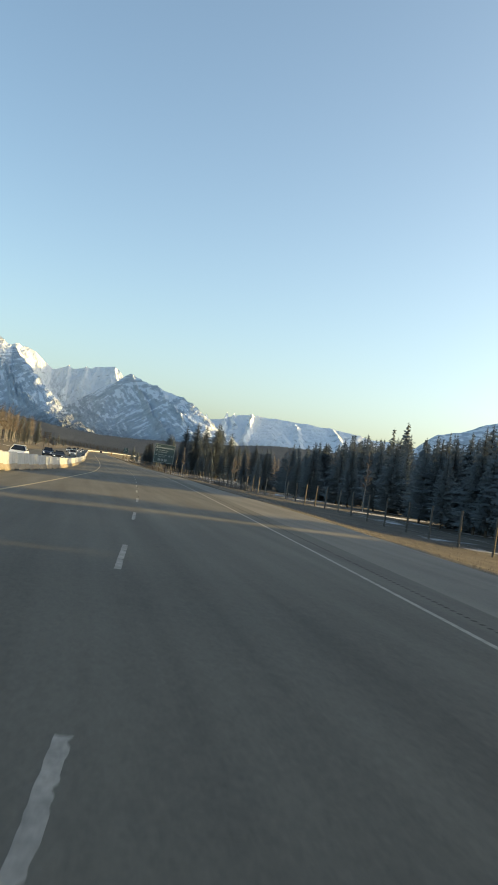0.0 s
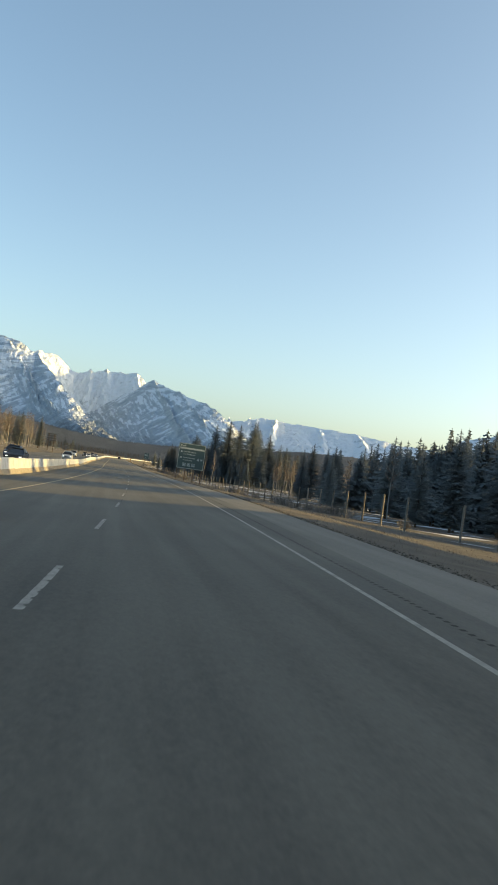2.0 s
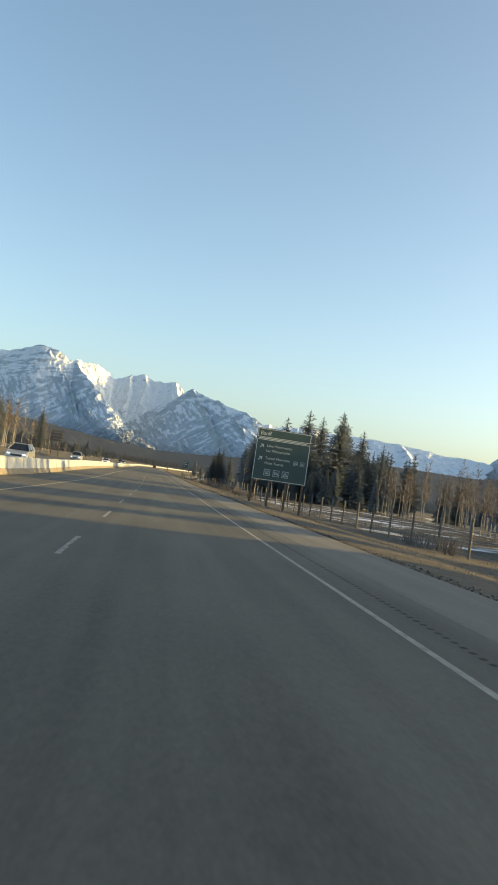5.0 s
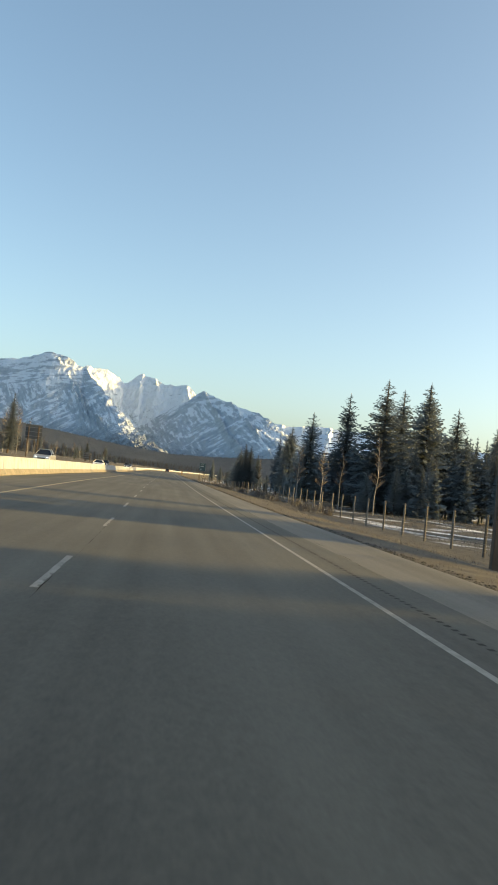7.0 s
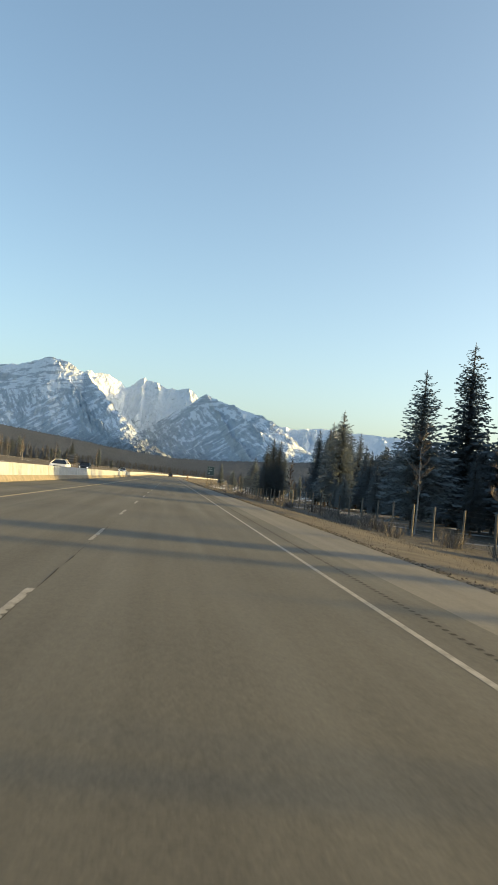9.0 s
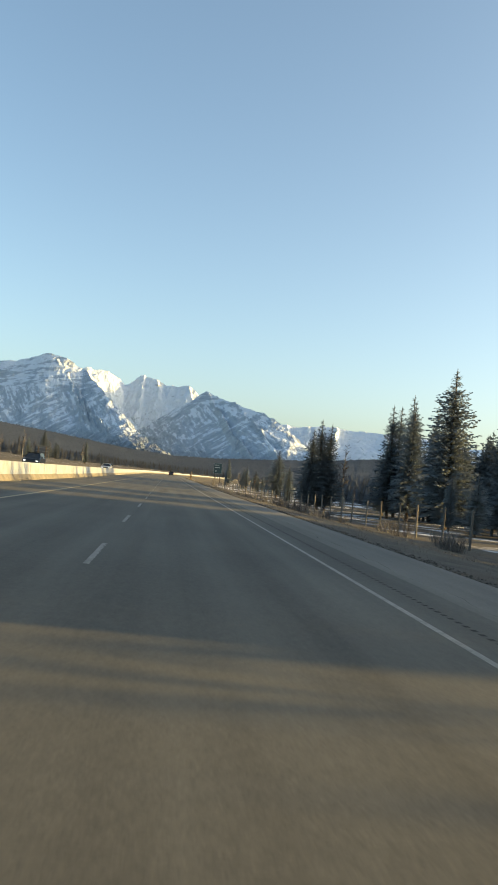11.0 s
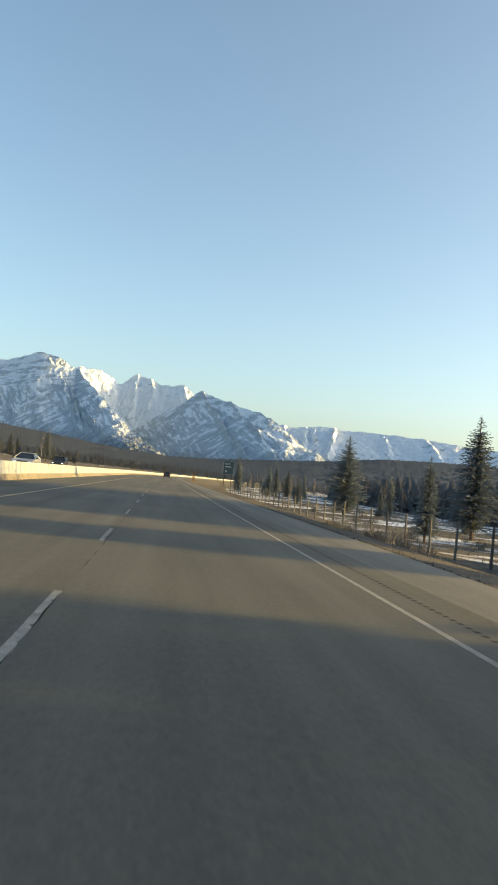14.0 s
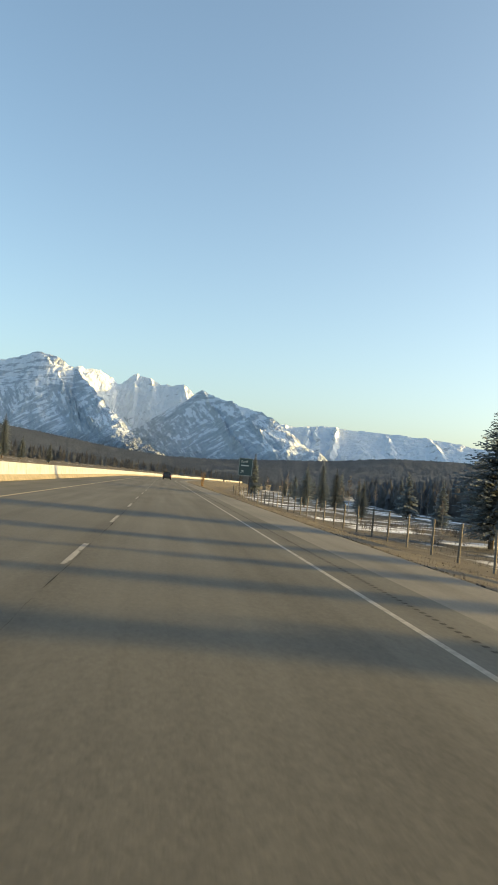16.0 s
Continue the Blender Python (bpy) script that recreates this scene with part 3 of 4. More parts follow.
BARRIER_LEN = 6.0
bmesh_data = barrier_mesh(BARRIER_LEN)
y = -340.0
while y < 700:
    a, b = road_at(y, BARRIER - 0.4), road_at(y + BARRIER_LEN, BARRIER - 0.4)
    d = b - a
    ob = tagged(new("concrete_barrier", bmesh_data), "precast pale concrete median barrier length, sunlit and scuffed", "barrier", "median barrier")
    ob.matrix_basis = Matrix.Translation(a) @ Vector((d.x, d.y, 0)).to_track_quat("Y", "Z").to_matrix().to_4x4()
    y += BARRIER_LEN * d.y / d.length


# ---- trees ----
def conifer(seed, height, width, bare=0.06, gaps=0.15, whorls=42, per=7, sprays=0, slim=1.0, taper=0.85, hang_down=1.0):
    """Trunk and crown meshes of a spruce: drooping ragged boughs that thin out to a leading shoot."""
    rng = random.Random(seed)
    tv, tf = [], []
    lean = rng.uniform(-0.015, 0.015) * height
    tube(tv, tf, [(0, 0, -0.4), (0, 0, height * 0.3), (lean * 0.6, 0, height * 0.7), (lean, 0, height)],
         [0.014 * height, 0.011 * height, 0.006 * height, 0.0012 * height], 6)
    cv, cf = [], []
    step = (0.985 - bare) / whorls
    bulge = [rng.uniform(0.78, 1.15) for _ in range(8)]
    for w in range(whorls):
        k = w / (whorls - 1)
        for b in range(per if k < 0.85 else 4):
            if rng.random() < gaps * (1.3 - k):
                continue
            kk = min(1.0, k + rng.uniform(-0.6, 0.6) * step * hang_down)
            zb = height * (bare + (0.975 - bare) * max(kk, 0.0) ** 0.95)
            side = bulge[int(kk * 6.99)] * rng.uniform(0.5, 1.2)
            r = (width * (1 - kk) ** taper * (0.6 + 0.4 * min(1, (kk + 0.03) * 6)) + 0.012 * height) * side
            ang = 2 * math.pi * (b + rng.random()) / per + w * 2.4
            droop = rng.uniform(0.15, 0.55) * (1 - 0.8 * kk) * hang_down
            ca, sa = math.cos(ang), math.sin(ang)
            n = 4 if r > 0.11 * height else 3 if r > 0.05 * height else 2
            n += sprays
            for s in range(n):
                q = (s + 0.55) / n
                cx = r * q
                cz = zb + rng.uniform(-0.01, 0.01) * height - droop * cx * (0.6 + 0.5 * q) + 0.2 * r * q * q * (0.5 + kk)
                half = slim * ((0.27 - 0.14 * q) * r * rng.uniform(0.6, 1.3) + 0.01 * height)
                lng = r / n * rng.uniform(0.8, 1.5)
                tip = lng * 0.8
                hang = rng.uniform(0.35, 1.0) * half
                px, py, pz = cx * ca + lean * kk, cx * sa, cz
                i = len(cv)
                sx, sy = -sa, ca
                skew = rng.uniform(-0.5, 0.5) * half
                up = rng.uniform(-0.1, 0.25) * lng
                cv += [(px - ca * lng * 0.55, py - sa * lng * 0.55, pz + 0.1 * lng),
                       (px + sx * half + ca * skew, py + sy * half + sa * skew, pz - hang),
                       (px + ca * tip, py + sa * tip, pz - droop * tip * 0.5 + up),
                       (px - sx * half - ca * skew, py - sy * half - sa * skew, pz - hang * rng.uniform(0.4, 1.3)),
                       (px + sx * half * 0.5 + ca * tip * 0.6, py + sy * half * 0.5 + sa * tip * 0.6, pz - hang * rng.uniform(0.6, 1.4)),
                       (px - sx * half * 0.5 + ca * tip * 0.6, py - sy * half * 0.5 + sa * tip * 0.6, pz - hang * rng.uniform(0.6, 1.4))]
                cf += [(i, i + 1, i + 4), (i, i + 4, i + 2), (i, i + 2, i + 5), (i, i + 5, i + 3)]
    return (tv, tf), (cv, cf)


def aspen(seed, height):
    """A bare aspen: pale trunk and a fan of thin rising branches and twigs."""
    rng = random.Random(seed)
    tv, tf, cv, cf = [], [], [], []
    bend = [(rng.uniform(-0.02, 0.02) * height, rng.uniform(-0.02, 0.02) * height) for _ in range(4)]
    spine = [Vector((0, 0, -0.3))] + [Vector((bx * (i + 1) / 2, by * (i + 1) / 2, height * (i + 1) / 4)) for i, (bx, by) in enumerate(bend)]
    tube(tv, tf, [tuple(p) for p in spine], [0.009 * height, 0.0075 * height, 0.0055 * height, 0.0032 * height, 0.001 * height], 6)

    def on(k):
        s = k * 4
        i = min(int(s), 3)
        return spine[i].lerp(spine[i + 1], s - i)

    for b in range(46):
        k = rng.uniform(0.32, 0.98)
        p = on(k)
        ang = rng.uniform(0, 2 * math.pi)
        ln = height * rng.uniform(0.08, 0.2) * (1.25 - k)
        rise = rng.uniform(0.35, 1.1)
        d = Vector((math.cos(ang), math.sin(ang), rise)).normalized()
        q = p + d * ln
        tube(cv, cf, [tuple(p), tuple(p.lerp(q, 0.5) + Vector((0, 0, -0.03 * ln))), tuple(q)], [0.0028 * height * (1.2 - k), 0.0015 * height, 0.0006 * height], 3)
        for t in range(16):
            o = p.lerp(q, rng.uniform(0.25, 1.0))
            e = (d + Vector((rng.uniform(-1, 1), rng.uniform(-1, 1), rng.uniform(-0.2, 1)))).normalized() * ln * rng.uniform(0.3, 0.6)
            side = e.cross(Vector((0.3, 0.2, 1))).normalized() * 0.0021 * height
            i = len(cv)
            cv += [tuple(o - side), tuple(o + side), tuple(o + e)]
            cf.append((i, i + 1, i + 2))
    return (tv, tf), (cv, cf)


def tree_kind(name, label, category, meshes, bark, leaf):
    ob = thing(name, label, category, "roadside trees")
    part("trunk", meshes[0], bark, ob)
    part("crown", meshes[1], leaf, ob)
    return ob


SPRUCE_LABEL = "dark green spruce with drooping boughs beside the highway fence"
ASPEN_LABEL = "bare pale-barked aspen with thin brown twigs in winter"
NEAR_KINDS = [tree_kind("spruce_tree", SPRUCE_LABEL, "tree", conifer(31 + i, 10.0, w, bare, gaps, wh, 11, 6, 0.34, 0.74, 0.7), BARK, NEEDLE)
              for i, (w, bare, gaps, wh) in enumerate(((1.9, 0.08, 0.06, 50), (2.3, 0.08, 0.1, 46), (1.7, 0.1, 0.07, 52)))]
KINDS = [tree_kind("spruce_tree", SPRUCE_LABEL, "tree", conifer(11 + i, 10.0, w, bare, gaps, wh), BARK, NEEDLE)
         for i, (w, bare, gaps, wh) in enumerate(((1.85, 0.03, 0.08, 42), (2.2, 0.02, 0.06, 40), (1.6, 0.04, 0.14, 44), (2.15, 0.08, 0.26, 34), (2.6, 0.01, 0.04, 40), (1.3, 0.05, 0.18, 42)))]
BARE_KINDS = [tree_kind("aspen_tree", ASPEN_LABEL, "tree", aspen(40 + i, 10.0), ASPEN_BARK, TWIG) for i in range(4)]
used = set()
tree_rng = random.Random(5)


def plant(kinds, which, x, y, height, wide=1.0, sink=0.0):
    src = kinds[which % len(kinds)]
    s = height / 10.0
    m = Matrix.Translation((x, y, ground_z(x, y) - sink)) @ Matrix.Rotation(tree_rng.uniform(0, 6.28), 4, "Z") @ Matrix.Diagonal((s * wide, s * wide, s, 1))
    if src not in used:
        used.add(src)
        src.matrix_basis = m
        return src
    ob = copy_thing(src, Matrix())
    ob.matrix_basis = m
    return ob


def stand(kinds, trees):
    """Single spruces: kind, x, y, height of the top above the road, breadth."""
    for k, x, y, top, w in trees:
        plant(kinds, k, x, y, top - ground_z(x, y), w)


# beyond the big sign
stand(NEAR_KINDS, ((1, 37.3, -37.6, 11.2, 1.25), (4, 52, -27.1, 12.4, 1.1),))
stand(KINDS, ((1, 59, -36.5, 13.1, 1.1), (0, 61.2, -51.7, 17.5, 1.0), (2, 64.9, -51.7, 18.1, 1.1), (0, 61.9, -69.5, 16.2, 1.0), (2, 64.3, -66, 16.5, 1.0), (0, 55.5, -93.5, 17.3, 1.0),
             (1, 55.5, -101, 18.3, 0.9), (1, 62.4, -35, 15.0, 1.0), (0, 58.4, -57.9, 16.9, 1.0),))
# round the open aspen stand
stand(KINDS, ((1, 69.1, 4.3, 12.1, 1.1), (0, 80, 7.4, 15.9, 1.0), (2, 75.3, 35.5, 16.1, 1.0), (5, 80.7, 35.5, 18.2, 1.0), (0, 66.4, 11.6, 15.6, 0.9),))
stand(NEAR_KINDS, ((0, 52.2, 64, 14.2, 1.0),))
# the tall clump at the field corner
stand(NEAR_KINDS, ((0, 31.8, 82.3, 18.7, 1.25), (1, 34.2, 67.1, 19.9, 1.35), (2, 38.7, 72.4, 19.3, 1.35), (1, 44.2, 74.9, 21.5, 1.2), (2, 45.9, 80.8, 21.8, 1.2), (1, 50.9, 78.4, 18.0, 1.3),
             (0, 47.9, 84, 19.6, 1.1), (3, 23.6, 73.2, 13.7, 1.45),))
# edge of the snowy field
stand(NEAR_KINDS, ((5, 31.6, 143.5, 16.2, 1.35), (0, 33.1, 172.2, 14.6, 1.0), (2, 33.4, 163.4, 13.9, 1.1), (0, 40.5, 174.5, 14.3, 1.1), (0, 37.3, 183, 15.8, 1.0), (0, 35.8, 171, 16.3, 1.0),
             (1, 41.5, 169, 14.4, 1.0), (3, 22.5, 180.0, 10.3, 1.2), (0, 24.3, 181.4, 12.1, 1.25), (3, 25.5, 181.6, 11.5, 1.2), (1, 36.9, 188.3, 9.4, 1.2),))
# in the field
stand(NEAR_KINDS, ((1, 29.5, 265.4, 9.9, 1.45), (5, 32.7, 221.5, 10.3, 1.3), (2, 24, 210.8, 4.9, 1.1),))
stand(KINDS, ((0, 32, 466, 11, 1.0), (0, 52, 202.4, 12.5, 0.9), (2, 54, 205.8, 11.8, 0.9), (0, 50, 212.3, 11.5, 1.0),))
plant(BARE_KINDS, 1, 29.6, 187, 11.6, 1.0)
plant(BARE_KINDS, 2, 20.2, 62, 9.0, 1.0)
plant(BARE_KINDS, 0, 26.5, 60, 9.0, 1.0)
plant(BARE_KINDS, 3, 21.2, 48, 8.5, 1.0)
plant(BARE_KINDS, 1, 27, 42, 10.0, 1.0)
SUN_SLOPE = math.tan(radians(SUN_AZ))


def in_glade(at, glades, spare=0.0):
    """Whether a tree whose shadow crosses the road at this y would darken a glade; it keeps farther from the broad ones."""
    return any(a - m + spare < at < b + m - spare for a, b in glades for m in (2.5 if b - a > 5 and b < 0 else 1.2,))


def wood(n, y0, y1, u0, u1, h0, h1, bare_share, seed, clear=(), grow=0.0, kinds=(0, 1, 2, 3, 4, 5)):
    """Scatters trees; the glades in clear let the low sun through to the road."""
    rng = random.Random(seed)
    for _ in range(n):
        y, k = rng.uniform(y0, y1), rng.random()
        u = u0 + (u1 - u0) * k
        x = edge_x(y) + u
        lit = y + x * SUN_SLOPE
        h = rng.uniform(h0, h1) * (1 + grow * k)
        which, bare, breadth = rng.choice(kinds), rng.random() < bare_share, rng.uniform(0.9, 1.25)
        if in_glade(lit, clear):
            continue
        if bare:
            plant(BARE_KINDS, which, x, y, h * 0.9, 1.0)
        else:
            plant(NEAR_KINDS if u < 33 else KINDS, which, x, y, h, breadth)


# stretches of the road that the low sun reaches between the trees
LIT = ((-234.2, -233.2), (-227.6, -208.5), (-168, -159.4), (-143.8, -136), (-131.4, -130), (-124, -122.6), (-95, -86), (-76, -66), (-47.2, -39.8), (-32.5, 62), (72.5, 74.5), (89.6, 93.2), (99.8, 101.5),
       (109, 115.4), (116.4, 118.8), (121.5, 130), (136, 138), (142.6, 146.5), (150.5, 156), (161, 166), (171, 172), (190.7, 1000))
DENSE = (0, 1, 1, 4, 4, 2)
wood(58, -300, -196, 23, 42, 11, 16, 0.03, 1, LIT)
wood(110, -192, -58, 26, 46, 8, 10.5, 0.05, 2, LIT, 0.3, DENSE)
wood(140, -45, 62, 42, 85, 9.5, 12.5, 0.96, 4)
wood(16, -30, 60, 50, 90, 6, 10, 0.0, 14, (), 0.0, DENSE)
wood(16, 52, 76, 27, 50, 6, 9, 0.1, 15, (), 0.4, DENSE)
wood(56, 76, 142, 24, 44, 6, 9.0, 0.08, 5, LIT, 0.35, DENSE)
wood(30, 146, 184, 35, 50, 6, 9, 0.04, 6, LIT, 0.4, DENSE)
wood(14, 205, 300, 30, 60, 3.5, 6, 0.3, 7)
wood(50, 300, 520, 22, 60, 5, 9, 0.6, 8)
wood(150, -100, 130, -50, -33, 9.5, 13, 0.93, 9)
wood(50, 130, 420, -75, -33, 5, 9, 0.5, 10, (), 0.0, DENSE)

INNER = [conifer(80 + i, 10.0, w, 0.12, 0.04, 27, 6, 1, 0.75) for i, w in enumerate((1.9, 2.2, 1.6))]


def inner_wood(each, y0, y1, u0, u1, seed, over=2.0):
    """The crowded inside of a spruce wood, one mesh: a tree every so many metres, tall enough to shade the road, none in the glades."""
    rng = random.Random(seed)
    verts, faces = [], []
    at = y0
    while at < y1:
        at += each * rng.uniform(0.4, 1.6)
        if in_glade(at, LIT, 0.3):
            continue
        u = rng.uniform(u0, u1)
        x = edge_x(at) + u
        y = at - x * SUN_SLOPE
        s = (1.5 + (u + 9) * math.tan(radians(SUN_EL)) + over * rng.uniform(0.4, 1.8)) / 10
        (tv, tf), (cv, cf) = INNER[rng.randrange(3)]
        a, b = rng.uniform(0, 6.28), rng.uniform(0.95, 1.25)
        ca, sa, z = math.cos(a) * s * b, math.sin(a) * s * b, ground_z(x, y)
        for vs, fs in ((tv, tf), (cv, cf)):
            i = len(verts)
            verts += [(x + vx * ca - vy * sa, y + vx * sa + vy * ca, z + vz * s) for vx, vy, vz in vs]
            faces += [tuple(i + j for j in f) for f in fs]
    ob = part("spruce_wood", (verts, faces), NEEDLE, None)
    return tagged(ob, "crowded dark spruces inside the roadside wood", "woods", kind="stuff")


inner_wood(0.85, -268, -190, 34, 62, 51, 4.0)
inner_wood(0.72, -190, -31, 40, 64, 52)
inner_wood(0.68, 62, 145, 30, 58, 53)
inner_wood(0.42, 145, 187, 36, 60, 54)


def shrub(seed):
    """A bare bush of thin grey-brown stems."""
    rng = random.Random(seed)
    v, f = [], []
    for _ in range(70):
        a, r = rng.uniform(0, 6.28), rng.random() ** 0.5 * 0.5
        p = Vector((r * math.cos(a), r * math.sin(a), -0.05))
        d = Vector((math.cos(a) * rng.uniform(0.05, 0.5), math.sin(a) * rng.uniform(0.05, 0.5), 1)).normalized() * rng.uniform(0.7, 1.5)
        for part_at in (0.0, 0.35, 0.6):
            o = p + d * part_at
            e = d * (1 - part_at) + Vector((rng.uniform(-0.3, 0.3), rng.uniform(-0.3, 0.3), 0)) * (1 if part_at else 0.2)
            s = Vector((-e.y, e.x, 0))
            s = (s.normalized() if s.length > 0.01 else Vector((1, 0, 0))) * 0.012
            i = len(v)
            v += [tuple(o - s), tuple(o + s), tuple(o + e)]
            f.append((i, i + 1, i + 2))
    me = bpy.data.meshes.new("shrub")
    me.from_pydata(v, [], f)
    me.materials.append(BRUSH)
    return me


SHRUBS = [shrub(60 + i) for i in range(4)]
rng = random.Random(77)
for y0, y1, u0, u1, n in ((20, 75, 11, 16, 18), (118, 205, 10, 16, 26), (-150, -60, 13, 18, 20), (70, 118, 12, 16, 12), (205, 300, 19, 30, 14)):
    for _ in range(n):
        y = rng.uniform(y0, y1)
        x = edge_x(y) + rng.uniform(u0, u1)
        ob = tagged(new("shrub", SHRUBS[rng.randrange(4)]), "leafless grey-brown bush in the verge", "shrub", "verge bushes")
        k = rng.uniform(0.7, 1.25)
        ob.matrix_basis = Matrix.Translation((x, y, ground_z(x, y))) @ Matrix.Rotation(rng.uniform(0, 6.28), 4, "Z") @ Matrix.Diagonal((k * 1.2, k * 1.2, k * 0.8, 1))


willow = shrub(71)
willow.materials.clear()
willow.materials.append(GOLD_TWIG)
for x, y, k in ((10.2, 380, 2.7),):
    ob = tagged(new("willow_bush", willow), "tall bush of golden bare twigs where the road bends away", "shrub")
    ob.matrix_basis = Matrix.Translation((x, y, ground_z(x, y))) @ Matrix.Rotation(x, 4, "Z") @ Matrix.Diagonal((k * 0.28, k * 0.28, k, 1))


def far_woods(n, place, h0, h1, seed, label, leaf=None, wide=1.0):
    """Many small ragged spruces and bare aspens in one mesh."""
    rng = random.Random(seed)
    verts, faces = [], []
    for _ in range(n):
        x, y, z = place(rng)
        h = rng.uniform(h0, h1) * rng.uniform(0.75, 1.0)
        w = h * rng.uniform(0.16, 0.3) * wide
        tiers = rng.choice((3, 4, 5))
        for t in range(tiers):
            a, b = t / tiers * 0.92, min(1, (t + 1.7) / tiers)
            rr = w * (1 - a) ** 0.8 * rng.uniform(0.7, 1.2)
            i = len(verts)
            turn = rng.random() * 6
            for s in range(5):
                q = rr * rng.uniform(0.6, 1.2)
                verts.append((x + q * math.cos(turn + s * 1.2566), y + q * math.sin(turn + s * 1.2566), z + h * (a + rng.uniform(-0.05, 0.08))))
            verts.append((x + rng.uniform(-0.04, 0.04) * h, y, z + h * b))
            for s in range(5):
                faces.append((i + s, i + (s + 1) % 5, i + 5))
    ob = part("far_woods", (verts, faces), leaf or FAR_NEEDLE, None)
    return tagged(ob, label, "woods", kind="stuff")




def valley_right(rng):
    y = rng.uniform(-150, 1100)
    x = edge_x(min(y, 800)) + 90 + (rng.random() ** 1.5) * 420
    if 120 < y < 520 and x < 260:
        x += 150
    return x, y, ground_z(x, y) - 0.3


def valley_left(rng):
    y = rng.uniform(-200, 1200)
    x = edge_x(min(y, 800)) - 50 - (rng.random() ** 1.5) * 350
    return x, y, ground_z(x, y) - 0.3


def valley_ahead(rng):
    y = rng.uniform(640, 1500)
    x = rng.uniform(-350, 500)
    return x, y, ground_z(x, y) - 0.3


def field_edge(rng):
    y = rng.uniform(225, 500)
    x = edge_x(y) + rng.uniform(63, 72)
    return x, y, ground_z(x, y) - 0.3


def behind_field(rng):
    y = rng.uniform(235, 560)
    x = edge_x(y) + rng.uniform(72, 115)
    return x, y, ground_z(x, y) - 0.3


HILL_POINTS = [v.co.copy() for v in HILL.data.vertices]


def on_hill(rng):
    p = rng.choice(HILL_POINTS)
    while not -0.32 < math.atan2(p.x, p.y) < 0.6:
        p = rng.choice(HILL_POINTS)
    q = rng.uniform(-0.004, 0.004)
    return p.x + p.y * q, p.y - p.x * q, p.z - 4.3


far_woods(5600, valley_right, 6, 10, 21, "dark distant spruce wood across the valley floor")
far_woods(2800, valley_left, 4, 7, 22, "distant bare aspen wood beyond the oncoming carriageway", FAR_ASPEN)
far_woods(2600, valley_left, 3.5, 6.5, 25, "distant spruce wood beyond the oncoming carriageway")
far_woods(3000, valley_ahead, 5, 8, 23, "distant spruce wood at the end of the road")
far_woods(260, field_edge, 5, 8, 26, "young spruces along the back of the snowy field")
far_woods(320, field_edge, 6, 8.5, 27, "bare aspens along the back of the snowy field", FAR_ASPEN)
far_woods(1100, behind_field, 9, 13.5, 28, "spruce wood behind the snowy field")
far_woods(500, behind_field, 9, 12.5, 29, "bare aspens in the wood behind the snowy field", FAR_ASPEN)
far_woods(30000, on_hill, 6, 8, 24, "spruce forest covering the valley hills", None, 2.5)


# ---- wildlife fence ----
def fence():
    src = thing("fence", "tall weathered wooden post wildlife fence along the verge", "fence")
    me = None
    y = -300.0
    rng = random.Random(8)
    tops = []
    while y < 440:
        u = 15.6 + (2.0 if y < -150 else 0) + rng.uniform(-0.1, 0.1)
        x = edge_x(y) + u
        z = ground_z(x, y)
        if me is None:
            tv, tf = [], []
            tube(tv, tf, [(0, 0, -0.5), (0, 0, 1.2), (0, 0, 2.36), (0, 0, 2.4)], [0.085, 0.08, 0.075, 0.055], 8)
            first = part("post", (tv, tf), POST_WOOD, src)
            me = first.data
            ob = first
        else:
            ob = new("post", me)
            ob.parent = src
        ob.matrix_basis = pose(x, y, z, rng.uniform(-1.5, 1.5), rng.uniform(-1.5, 1.5), rng.uniform(0, 360))
        tops.append(Vector((x, y, z)))
        y += 5.1
    for h in (0.3, 0.75, 1.2, 1.65, 2.05, 2.32):
        tv, tf = [], []
        tube(tv, tf, [tuple(p + Vector((-0.085, 0, h))) for p in tops], [0.003] * len(tops), 3)
        part("wire", (tv, tf), WIRE, src)


fence()


# ---- road signs ----
def lettering(text, size, material, parent, at, name="lettering"):
    c = bpy.data.curves.new("lettering", "FONT")
    c.body, c.size, c.extrude, c.resolution_u = text, size, 0.002, 3
    tmp = bpy.data.objects.new("lettering", c)
    scene.collection.objects.link(tmp)
    me = bpy.data.meshes.new_from_object(tmp.evaluated_get(bpy.context.evaluated_depsgraph_get()))
    bpy.data.objects.remove(tmp)
    me.materials.clear()
    me.materials.append(material)
    ob = new(name, me)
    ob.parent = parent
    ob.matrix_basis = Matrix.Translation(at) @ Matrix.Rotation(radians(90), 4, "X")
    return ob


def panel(parent, name, w, h, z, material):
    """A sheet w by h whose lower left corner is at (0, 0, z), facing -y, with a white border line."""
    p = part(name, box(bmesh.new(), (w, 0.03, h), (w / 2, 0, z + h / 2), 0.008), material, parent)
    b = bmesh.new()
    t, ins = 0.06, 0.05
    for sx, sz, px, pz in ((w - 2 * ins, t, w / 2, z + ins + t / 2), (w - 2 * ins, t, w / 2, z + h - ins - t / 2)):
        box(b, (sx, 0.006, sz), (px, -0.018, pz))
    for px in (ins + t / 2, w - ins - t / 2):
        box(b, (t, 0.006, h - 2 * ins - 2 * t), (px, -0.018, z + h / 2))
    part("border", b, SIGN_WHITE, p)
    return p


